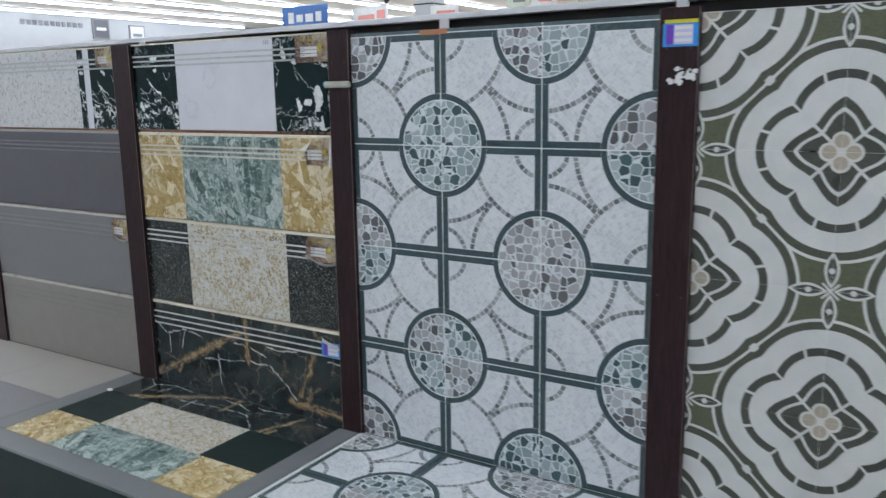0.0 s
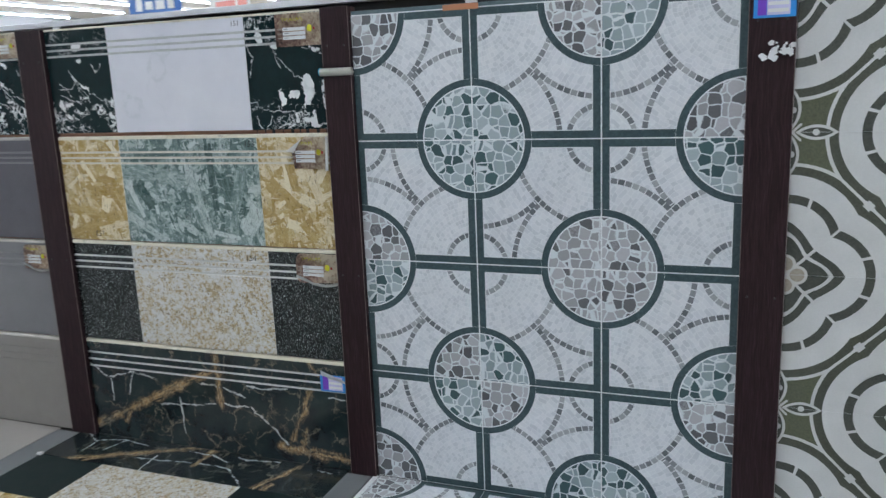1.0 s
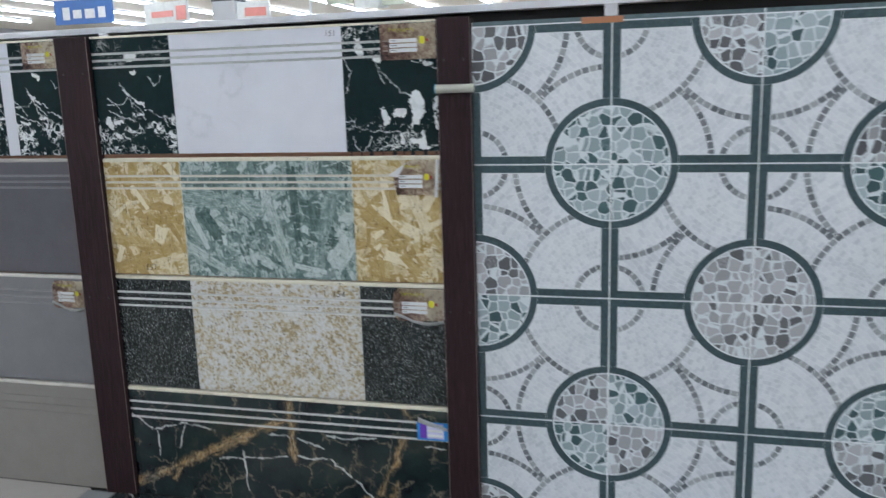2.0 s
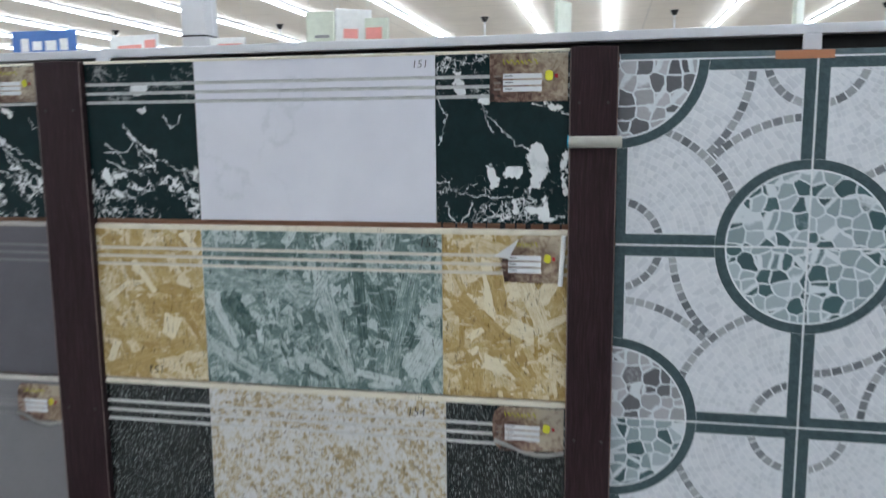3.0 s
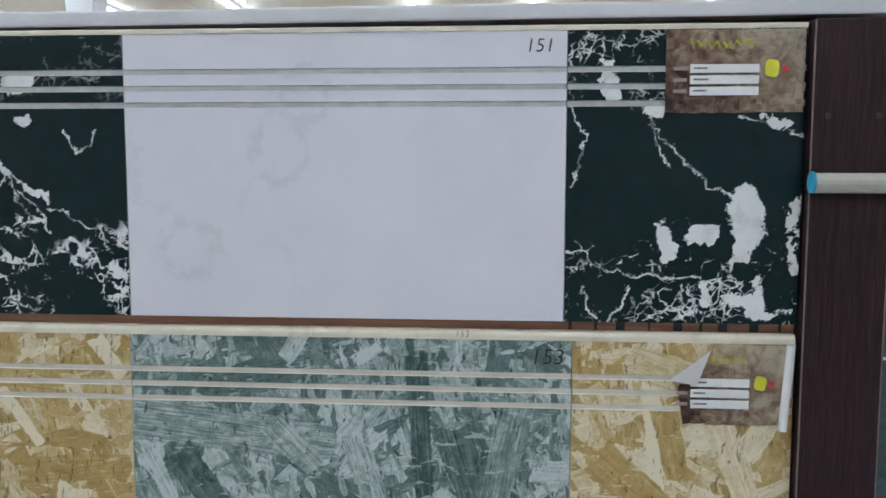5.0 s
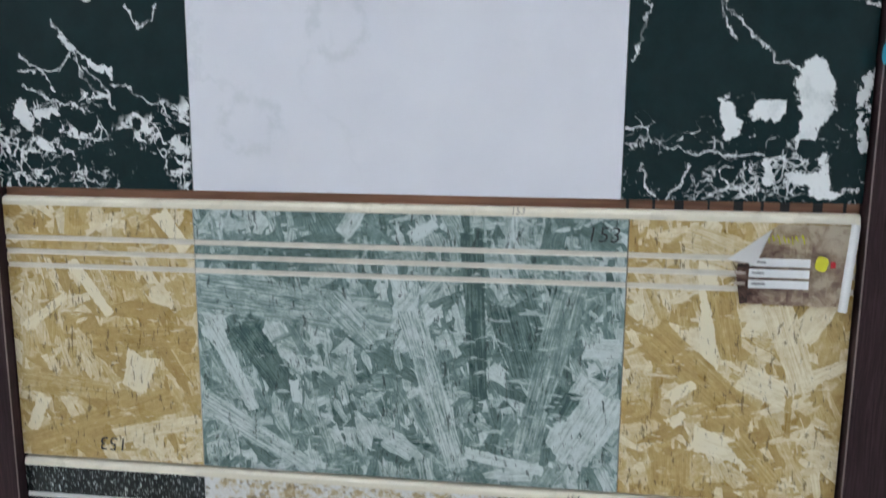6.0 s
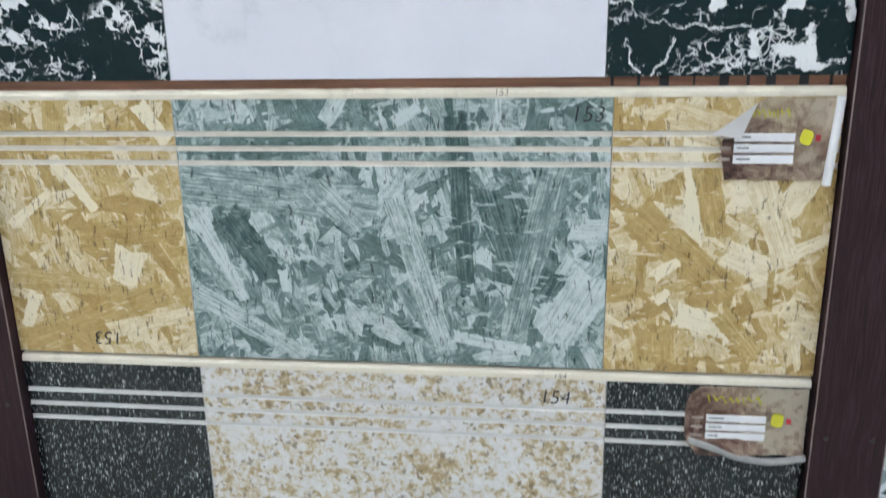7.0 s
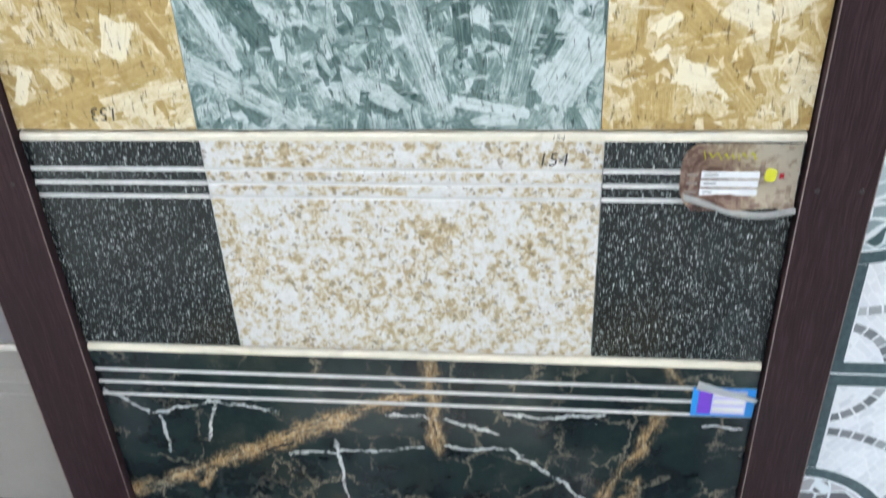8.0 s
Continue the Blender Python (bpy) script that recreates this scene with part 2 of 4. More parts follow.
def strand(name, dark, mid, light, placed=(), rough=0.3, contrast=0.5, dappled=0.3):
    """Print of pressed wood strands lying over one another; placed: the large ones on top, each from end to end, with width and tone."""
    g = Mat(name, rough)
    v = g.seeded()
    warp = g.noise(v, 14, 3, color=True)
    base = g.vadd(v, warp, 0.016)
    best, colour = None, None
    for k, (turn, lx, lz) in enumerate(((8, 15, 62), (82, 17, 52), (-32, 20, 70), (55, 18, 48), (-64, 22, 66), (118, 14, 46), (24, 34, 110), (-78, 40, 120), (100, 46, 130))):
        turned = g.mapped(base, (1, 0, 1), (0, turn, 0), (k * 3.7, 0, k * 1.9))
        m = g.mapped(turned, (lx, 1, lz))
        c = g.xyz(g.vor(m, 1.0, rnd=1.0, out="Color", dist="CHEBYCHEV" if k % 2 else "MANHATTAN"))
        grain = g.noise(g.mapped(turned, (26, 1, 520)), 1.0, 4, 0.65)
        tone = c[1] * 0.52 + 0.05 + (grain - 0.5) * contrast + 0.19
        if best is None:
            best, colour = c[0], tone
        else:
            over = c[0] > best
            colour = over * tone + (1 - over) * colour
            best = best.max(c[0])
    x, _, z = g.xyz(g.vadd(g.coords(), g.noise(v, 26, 4, 0.6, color=True), 0.010))
    x, z = x - 0.005, z - 0.005
    ragged = g.noise(v, 240, 4, 0.7)
    for x0, z0, x1, z1, w, tone in placed:
        length = math.hypot(x1 - x0, z1 - z0)
        ux, uz = (x1 - x0) / length, (z1 - z0) / length
        px, pz = x - (x0 + x1) / 2, z - (z0 + z1) / 2
        run, off = px * ux + pz * uz, (px * uz - pz * ux).abs()
        d = (off + run * (w * 0.12 / length)).max((run + off * 0.35).abs() - (length / 2 - w / 2))
        a = math.degrees(math.atan2(z1 - z0, x1 - x0))
        grain = g.noise(g.mapped(g.mapped(g.coords(), (1, 0, 1), (0, a, 0)), (22, 1, 430)), 1.0, 4, 0.65)
        m = g.smooth(d + (ragged - 0.5) * 0.006, w / 2, w / 2 - 0.0012) * 0.92
        colour = colour * (1 - m) + ((grain - 0.5) * contrast * 1.7 + tone) * m
    fibre = g.noise(v, 170, 5, 0.75)
    dapple = g.noise(g.vadd(v, warp, 0.03), 62, 5, 0.7)
    colour = g.ramp(colour + (fibre - 0.5) * 0.48 + (dapple - 0.5) * dappled, (0.12, dark), (0.46, mid), (0.82, light))
    # short dark cracks between the strands, and pale splinters
    for turn, seed in ((40, 0.0), (-65, 5.0), (88, 9.0)):
        speck = g.noise(g.mapped(g.vadd(base, warp, 0.01), (1, 1, 0.22), (0, turn, 0), (seed, 0, seed)), 150, 4, 0.75)
        colour = g.mix(g.smooth(speck, 0.615, 0.66) * 0.75, colour, tuple(q * 0.34 for q in dark))
        pale = g.noise(g.mapped(base, (0.25, 1, 1), (0, turn - 30, 0), (seed, 2, seed)), 120, 3, 0.65)
        colour = g.mix(g.smooth(pale, 0.64, 0.69) * 0.6, colour, light)
    return g.done(colour, rough=g.ramp(g.noise(v, 30, 3), (0.3, rough * 0.8), (0.7, rough * 1.3)))


def traced(g, x, z, lines, w):
    """A mask of thin lines with uneven width."""
    out = None
    for line in lines:
        for (x0, z0), (x1, z1) in zip(line, line[1:]):
            m = g.smooth(segment(g, x, z, x0, z0, x1, z1)[0], w, w * 0.45)
            out = m if out is None else out.max(m)
    return out


def black_white(name, lines, blots, cells, topblot, reach=-0.040, netted=1.0):
    """Black-green marble: dark pebbles in a net of white veins low down, blots and a few long veins above."""
    g = Mat(name, 0.16, spec=0.30)
    v = g.seeded()
    co = g.coords()
    _, _, zl = g.xyz(co)
    wob = g.noise(v, 55, 5, 0.7, color=True)
    fine = g.noise(v, 130, 3, 0.7, color=True)
    x, _, z = g.xyz(g.vadd(g.vadd(co, wob, 0.022), fine, 0.008))
    x, z = x - 0.015, z - 0.015
    soft = g.vadd(v, g.noise(v, 26, 3, 0.6, color=True), 0.030)
    rag = g.noise(v, 170, 4, 0.75)
    e1 = g.vor(soft, 36, "DISTANCE_TO_EDGE", 1.0)
    e2 = g.vor(g.vadd(soft, g.noise(v, 70, 4, 0.7, color=True), 0.014), 74, "DISTANCE_TO_EDGE", 1.0)
    p = g.noise(v, 16, 3, 0.6)
    low = g.smooth(zl + (p - 0.5) * 0.13, reach, reach - 0.040)
    high = g.smooth(zl + (p - 0.5) * 0.06, 0.062, 0.088) * topblot
    amt = low.max(high)
    # veins swell where the swelling noise is strong and vanish where it is weak
    swell = g.smooth(g.noise(g.mapped(v, (1, 1, 1), (4, 1, 9)), 24, 4, 0.7), 0.40, 0.74) * netted
    wide = swell * swell * 0.12 + 0.002 + (rag - 0.5) * 0.07
    net = g.smooth(e1 - wide, 0.022, -0.022) * g.smooth(swell, 0.06, 0.20) * g.smooth(amt, 0.05, 0.45)
    lace = g.smooth(e2 - (swell * 0.13 + 0.005) - (rag - 0.5) * 0.15, 0.03, -0.03) * g.smooth(swell, 0.10, 0.30) * g.smooth(amt, 0.10, 0.5)
    net = net.max(lace * 0.9)
    thin = g.noise(v, 48, 4, 0.7)
    vein = traced(g, x + (p - 0.5) * 0.010, z + (thin - 0.5) * 0.008, lines, 0.0014) * g.smooth(rag, 0.30, 0.44) * (g.smooth(thin, 0.40, 0.52) * 0.8 + 0.2)
    edgy = (g.noise(v, 52, 4, 0.62) - 0.5) * 0.026
    for x0, z0, x1, z1, w in blots:
        d, _ = segment(g, x, z, x0, z0, x1, z1)
        vein = vein.max(g.smooth(d + edgy, w * 0.92, w * 0.80))
    bend = g.xyz(g.vadd(co, g.noise(v, 33, 3, 0.6, color=True), 0.034))
    bx, bz = bend[0] - 0.017, bend[2] - 0.017
    ring, inside = None, None
    for cx, cz, r in cells:
        px, pz = bx - cx, bz - cz
        d = (px.abs() * 0.9 + pz.abs() * 0.55).max(pz.abs() * 1.05).max((px + pz * (0.9 if cx > 0.02 else -0.7)).abs() * 0.78) + edgy * 0.18
        m = g.smooth((d - r).abs() - (swell - 0.35) * 0.0030, 0.0013, 0.0004)
        ring = m if ring is None else ring.max(m)
        q = g.smooth(d, r, r - 0.001)
        inside = q if inside is None else inside.max(q)
    vein = net.max(vein) * (1 - inside)
    vein = vein.max(ring * g.smooth(rag + (swell - 0.3) * 0.3, 0.44, 0.54))
    n = g.noise(v, 45, 5, 0.7)
    base = g.ramp(n, (0.25, (0.003, 0.013, 0.014)), (0.8, (0.007, 0.023, 0.025)))
    tint = g.ramp(n, (0.25, (0.50, 0.54, 0.54)), (0.5, (0.80, 0.82, 0.82)))
    return g.done(g.mix(vein, base, tint), rough=0.16)


def black_gold(name, gold, white):
    """Black marble with ragged gold seams and thin pale cracks."""
    g = Mat(name, 0.12, spec=0.5)
    v = g.seeded()
    co = g.coords()
    x, _, z = g.xyz(g.vadd(co, g.noise(v, 32, 5, 0.7, color=True), 0.030))
    x, z = x - 0.015, z - 0.015
    ragged = g.noise(g.mapped(v, (1, 1, 0.3), (0, 12, 0)), 210, 6, 0.8)
    swell = g.noise(v, 26, 5, 0.75)
    seam = None
    for x0, z0, x1, z1, w in gold:
        d, _ = segment(g, x, z, x0, z0, x1, z1)
        turn = math.degrees(math.atan2(z1 - z0, x1 - x0))
        threads = g.noise(g.mapped(g.mapped(g.vec(x, 0.0, z), (1, 1, 1), (0, turn, 0)), (16, 1, 150)), 1.0, 6, 0.72)
        m = g.smooth(d + (swell - 0.48) * (w * 3.4), w * 1.3, 0.0) * g.smooth(threads, 0.38, 0.56)
        seam = m if seam is None else seam.max(m)
    seam = seam * g.smooth(ragged + seam * 0.2, 0.32, 0.60)
    cracks = traced(g, x, z, white, 0.0029) * g.smooth(g.noise(v, 46, 5, 0.75), 0.38, 0.52) * 0.92
    e1 = g.vor(g.vadd(v, g.noise(v, 12, 5, 0.7, color=True), 0.10), 9.0, "DISTANCE_TO_EDGE", 1.0)
    hair = g.smooth(e1, 0.034, 0.004) * g.smooth(g.noise(v, 13, 4, 0.7), 0.42, 0.58) * g.smooth(ragged, 0.33, 0.56) * 0.45
    e2 = g.vor(g.vadd(v, g.noise(v, 20, 5, 0.7, color=True), 0.07), 19.0, "DISTANCE_TO_EDGE", 1.0)
    fine = g.smooth(e2, 0.05, 0.0) * g.smooth(g.noise(g.mapped(v, (1, 1, 1), (3, 5, 7)), 11, 4, 0.7), 0.54, 0.66) * 0.40
    cloud = g.noise(v, 10, 5, 0.65)
    base = g.ramp(cloud, (0.3, (0.006, 0.009, 0.014)), (0.58, (0.017, 0.029, 0.030)), (0.78, (0.045, 0.056, 0.045)))
    tint = g.ramp(ragged, (0.38, (0.24, 0.13, 0.055)), (0.52, (0.46, 0.31, 0.16)), (0.68, (0.70, 0.60, 0.44)))
    col = g.mix(seam, base, tint)
    col = g.mix(fine, col, (0.22, 0.19, 0.14))
    col = g.mix(hair, col, (0.42, 0.36, 0.26))
    return g.done(g.mix(cracks, col, (0.62, 0.64, 0.63)), rough=0.12)


def speckled(name, a, b, c, scale=230.0, rough=0.3, cover=0.5):
    """Granite print: crowded soft grains in three colours."""
    g = Mat(name, rough)
    v = g.seeded()
    w = g.vadd(v, g.noise(v, 130, 4, 0.7, color=True), 0.012)
    cell = g.xyz(g.vor(w, scale, out="Color"))
    big = g.noise(w, scale * 0.42, 3, 0.7)
    clump = g.noise(v, 34, 5, 0.7)
    k = cell[0] * 0.20 + (big - 0.5) * 1.15 + clump * 0.62 + 0.05
    col = g.ramp(k, (0.27, c), (0.39, b), (cover, a), (0.72, tuple(min(1, q * 1.12) for q in a)))
    col = g.mix((cell[2] > 0.90) * (clump < 0.53) * 0.75, col, tuple(q * 0.5 for q in c))
    return g.done(col, rough=rough)


def starry(name, ground, fleck, rough=0.25):
    """Black granite print with small bright flecks."""
    g = Mat(name, rough, spec=0.5)
    v = g.mapped(g.seeded(), (1.15, 1, 0.42))
    w = g.vadd(v, g.noise(v, 200, 2, color=True), 0.004)
    d, c = g.vor(w, 310), g.xyz(g.vor(w, 310, out="Color"))
    d2, c2 = g.vor(w, 540), g.xyz(g.vor(w, 540, out="Color"))
    flecks = g.smooth(d, 0.46, 0.2) * (c[0] > 0.36) * (c[1] * 0.62 + 0.08) + g.smooth(d2, 0.45, 0.2) * (c2[0] > 0.55) * c2[1] * 0.45
    n = g.noise(v, 20, 4)
    base = g.ramp(n, (0.3, tuple(q * 0.7 for q in ground)), (0.7, tuple(q * 1.4 for q in ground)))
    return g.done(g.mix(flecks.clamp(), base, fleck), rough=rough)


def pale_marble(name):
    g = Mat(name, 0.22)
    v = g.seeded()
    w = g.vadd(v, g.noise(v, 9, 5, 0.7, color=True), 0.16)
    e = g.vor(w, 6.5, "DISTANCE_TO_EDGE", 1.0)
    p = g.noise(v, 7, 2)
    vein = g.smooth(e, 0.05, 0.0) * g.smooth(p, 0.5, 0.66) * 0.2
    col = g.ramp(g.noise(v, 12, 4), (0.3, (0.715, 0.715, 0.775)), (0.7, (0.765, 0.765, 0.82)))
    x, _, z = g.xyz(g.vadd(g.coords(), g.noise(v, 45, 4, 0.7, color=True), 0.034))
    broken = g.smooth(g.noise(v, 60, 4, 0.7), 0.36, 0.58)
    for cx, cz, rx, rz, w in ((-0.064, 0.030, 0.027, 0.036, 0.30), (-0.036, 0.082, 0.022, 0.026, 0.30), (-0.160, -0.075, 0.030, 0.026, 0.45)):
        dx, dz = (x - 0.017 - cx) * (1 / rx), (z - 0.017 - cz) * (1 / rz)
        d = (g.math("SQRT", dx * dx + dz * dz) - 1.0).abs()
        vein = vein.max(g.smooth(d, w, 0.0) * broken * 0.36)
    return g.done(g.mix(vein, col, (0.52, 0.55, 0.58)), rough=0.22)


def dark_wood():
    g = Mat("dark_wood_laminate", 0.5, spec=0.20)
    v = g.seeded()
    warp = g.vadd(v, g.noise(v, 6, 3, color=True), 0.03)
    grain = g.noise(g.mapped(warp, (260, 60, 11)), 1.0, 6, 0.75)
    pore = g.noise(g.mapped(v, (620, 100, 26)), 1.0, 3, 0.7)
    wear = g.noise(v, 40, 5, 0.7)
    k = grain * 0.65 + pore * 0.35
    col = g.ramp(k, (0.34, (0.0135, 0.0066, 0.0076)), (0.5, (0.0265, 0.0128, 0.0150)), (0.66, (0.056, 0.027, 0.031)))
    col = g.mix((wear > 0.74) * 0.25, col, (0.16, 0.13, 0.12))
    return g.done(col, rough=g.ramp(wear, (0.3, 0.42), (0.8, 0.6)), bump=k, height=0.0005, strength=0.4)


def board():
    g = Mat("brown_board", 0.6)
    v = g.seeded()
    k = g.noise(g.mapped(v, (3, 3, 60)), 2.0, 5, 0.6)
    col = g.ramp(k, (0.3, (0.20, 0.085, 0.05)), (0.7, (0.40, 0.20, 0.12)))
    return g.done(col, rough=0.6)


def label_print():
    g = Mat("printed_label", 0.35)
    v = g.seeded()
    x, _, z = g.xyz(g.coords())
    n = g.noise(v, 46, 6, 0.68, 0.9)
    n2 = g.noise(v, 14, 3, 0.5)
    blocks = g.white(g.vec((x * 190).floor(), 0.5, (z * 190).floor()))
    k = n * 0.95 + n2 * 0.3 - 0.115 + (blocks - 0.5) * 0.16 * g.smooth(n2, 0.42, 0.5) + x * 2.4 + z * 1.8 + 0.085
    col = g.ramp(k, (0.30, (0.055, 0.036, 0.028)), (0.43, (0.20, 0.105, 0.080)), (0.54, (0.38, 0.255, 0.20)), (0.64, (0.54, 0.41, 0.29)), (0.76, (0.75, 0.66, 0.52)))
    return g.done(col, rough=0.33)


def ceiling_paint():
    g = Mat("ceiling_paint", 0.85)
    v = g.coords()
    n = g.noise(v, 0.35, 5, 0.6)
    n2 = g.noise(v, 3.0, 4, 0.6)
    x, y, z = g.xyz(v)
    seam = ((y * 0.41).fract() < 0.008).max((x * 0.205).fract() < 0.004)
    col = g.ramp(n * 0.6 + n2 * 0.4, (0.3, (0.74, 0.65, 0.55)), (0.7, (0.87, 0.78, 0.67)))
    return g.done(g.mix(seam * 0.35, col, (0.3, 0.28, 0.25)))


M_MOSAIC, M_MEDAL = mosaic_tile(), medallion_tile()
YELLOW = ((0.32, 0.192, 0.048), (0.50, 0.366, 0.148), (0.78, 0.705, 0.53))
GREEN = ((0.036, 0.078, 0.072), (0.162, 0.238, 0.222), (0.56, 0.63, 0.62))
OSB_RIGHT = [(0.010, 0.046, 0.032, 0.044, 0.028, 0.82), (0.010, -0.012, 0.062, -0.036, 0.028, 0.80), (-0.074, 0.015, -0.073, -0.056, 0.012, 0.30), (0.056, -0.030, 0.057, -0.075, 0.008, 0.30), (-0.058, -0.068, -0.043, -0.055, 0.011, 0.94),
             (0.014, -0.105, 0.031, -0.098, 0.015, 0.95), (-0.030, 0.112, -0.023, -0.012, 0.019, 0.95), (-0.08, 0.026, 0.021, -0.061, 0.036, 0.34), (-0.060, -0.040, -0.035, -0.021, 0.014, 0.95),
             (-0.034, -0.080, 0.018, -0.096, 0.026, 0.9), (0.067, -0.017, 0.113, 0.008, 0.016, 0.8), (-0.056, -0.100, -0.054, -0.137, 0.040, 0.36),
             (-0.017, 0.080, -0.001, 0.004, 0.026, 0.32), (0.038, 0.064, 0.073, -0.029, 0.030, 0.72), (0.011, -0.080, 0.054, -0.131, 0.022, 0.38), (0.003, 0.109, -0.058, 0.130, 0.034, 0.62)]
OSB_LEFT = [(-0.034, 0.085, 0.009, 0.025, 0.014, 0.95), (-0.014, -0.005, 0.109, 0.005, 0.030, 0.32), (-0.10, -0.138, 0.080, -0.068, 0.036, 0.36),
            (0.044, -0.023, 0.030, -0.063, 0.034, 0.86), (-0.082, 0.103, 0.036, 0.095, 0.028, 0.40), (-0.095, 0.006, -0.042, 0.046, 0.012, 0.85),
            (0.073, 0.141, 0.101, 0.099, 0.018, 0.9), (0.007, -0.118, 0.111, -0.093, 0.020, 0.7), (-0.078, -0.074, -0.097, -0.116, 0.016, 0.9), (-0.103, -0.055, 0.006, -0.064, 0.026, 0.45)]
OSB_MID = [(-0.222, 0.058, -0.011, 0.034, 0.044, 0.55), (-0.18, 0.020, -0.121, -0.062, 0.034, 0.2), (-0.225, -0.066, -0.099, -0.145, 0.024, 0.7), (-0.212, 0.019, -0.167, -0.077, 0.018, 0.82),
           (0.071, 0.127, 0.082, -0.054, 0.022, 0.14), (0.114, 0.052, 0.139, -0.027, 0.05, 0.25), (0.007, 0.043, 0.060, -0.136, 0.028, 0.66), (0.174, 0.077, 0.131, -0.110, 0.032, 0.52),
           (0.210, -0.040, 0.170, -0.115, 0.058, 0.78), (0.176, -0.038, 0.160, -0.069, 0.026, 0.12), (-0.121, -0.040, -0.119, -0.068, 0.012, 0.98), (0.067, -0.113, 0.152, -0.128, 0.014, 0.85),
           (0.009, 0.120, 0.035, 0.139, 0.012, 0.9), (-0.078, 0.053, -0.030, 0.005, 0.03, 0.6), (0.190, 0.010, 0.229, 0.010, 0.024, 0.8)]
M_OSB_Y = strand("yellow_strand_print", *YELLOW, contrast=0.54)
M_OSB_YL = strand("yellow_strand_print_left", *YELLOW, OSB_LEFT, contrast=0.54)
M_OSB_YR = strand("yellow_strand_print_right", *YELLOW, OSB_RIGHT, contrast=0.54)
M_OSB_G = strand("green_strand_print", *GREEN, OSB_MID, contrast=0.85, dappled=0.55)
BW_LEFT_VEINS = [[(-0.036, 0.031), (-0.019, 0.006), (0.004, -0.010), (0.028, -0.021)], [(-0.082, -0.019), (-0.031, -0.018), (-0.019, 0.0)], [(-0.014, -0.001), (0.0, -0.040), (0.020, -0.046)],
                 [(-0.006, -0.013), (0.022, -0.044), (0.030, -0.060)], [(-0.075, -0.034), (-0.040, -0.050), (-0.009, -0.057), (0.005, -0.078)], [(0.025, -0.032), (0.044, -0.034), (0.068, -0.051), (0.108, -0.058)],
                 [(0.045, 0.048), (0.055, 0.028), (0.074, 0.030), (0.078, 0.050)], [(-0.080, 0.0), (-0.058, -0.016), (-0.038, -0.040)]]
BW_LEFT_CELLS = [(0.037, -0.086, 0.011), (0.066, -0.116, 0.014), (0.053, -0.073, 0.009), (-0.010, -0.073, 0.013), (0.006, -0.104, 0.010), (0.091, -0.119, 0.010), (-0.043, -0.083, 0.010),
                 (-0.023, -0.094, 0.009), (0.085, -0.085, 0.010), (0.028, -0.120, 0.011), (-0.070, -0.116, 0.012)]
M_BW = black_white("black_white_marble", BW_LEFT_VEINS,
                   [(-0.024, 0.012, -0.015, 0.002, 0.0045), (0.002, -0.009, 0.024, -0.020, 0.0020), (0.0, -0.047, 0.020, -0.047, 0.0030), (-0.080, -0.052, -0.074, -0.075, 0.0075), (-0.060, -0.060, -0.038, -0.064, 0.0042),
                    (-0.060, -0.096, -0.044, -0.100, 0.0038), (0.092, -0.088, 0.098, -0.104, 0.0038), (-0.002, 0.060, 0.006, 0.056, 0.007), (-0.012, 0.094, 0.012, 0.098, 0.010), (0.052, -0.082, 0.060, -0.090, 0.004)],
                   BW_LEFT_CELLS, 0.2, -0.040)
BW_RIGHT_VEINS = [[(-0.025, 0.076), (-0.033, 0.050), (-0.024, 0.026), (-0.012, 0.012)], [(-0.030, 0.048), (0.012, 0.006), (0.030, -0.010), (0.055, -0.016)], [(-0.111, 0.070), (-0.096, 0.042), (-0.098, 0.020), (-0.109, -0.006)],
                  [(0.050, 0.060), (0.072, 0.056), (0.111, 0.042)], [(-0.111, -0.074), (-0.092, -0.070), (-0.086, -0.086), (-0.066, -0.094)], [(-0.066, -0.094), (-0.056, -0.078), (-0.040, -0.074)],
                  [(-0.062, -0.092), (-0.046, -0.098), (-0.028, -0.092), (-0.010, -0.100), (0.012, -0.095), (0.034, -0.102), (0.046, -0.112)], [(-0.034, -0.140), (-0.012, -0.130), (0.016, -0.131)], [(0.002, -0.106), (-0.002, -0.130)], [(0.086, -0.134), (0.110, -0.128)],
                  [(-0.048, -0.104), (-0.056, -0.128), (-0.070, -0.140)], [(-0.096, -0.106), (-0.092, -0.128), (-0.080, -0.140)]]
BW_RIGHT_CELLS = [(-0.001, -0.052, 0.0105), (-0.033, -0.068, 0.0090), (0.077, -0.075, 0.0080), (0.062, -0.093, 0.0100), (0.095, -0.104, 0.0170), (0.091, -0.062, 0.0110), (0.006, -0.073, 0.0070),
                  (0.030, -0.088, 0.0090), (-0.052, -0.088, 0.0090), (-0.096, -0.068, 0.0080)]
M_BW_R = black_white("black_white_marble_end", BW_RIGHT_VEINS,
                     [(0.062, -0.024, 0.064, -0.052, 0.0185), (0.062, -0.066, 0.056, -0.088, 0.009), (0.108, -0.026, 0.104, -0.050, 0.0085), (0.102, -0.060, 0.108, -0.088, 0.0065),
                      (-0.017, -0.052, -0.012, -0.070, 0.0095), (0.014, -0.054, 0.030, -0.056, 0.0095), (0.021, -0.106, 0.023, -0.122, 0.0045), (0.046, -0.119, 0.070, -0.121, 0.0062),
                      (0.070, -0.122, 0.082, -0.136, 0.0075), (0.076, -0.098, 0.076, -0.122, 0.0035), (0.080, 0.056, 0.098, 0.052, 0.0075), (-0.030, 0.070, -0.026, 0.062, 0.0065), (-0.074, 0.108, -0.070, 0.080, 0.008)],
                     BW_RIGHT_CELLS, 1.0, -0.066, 0.55)
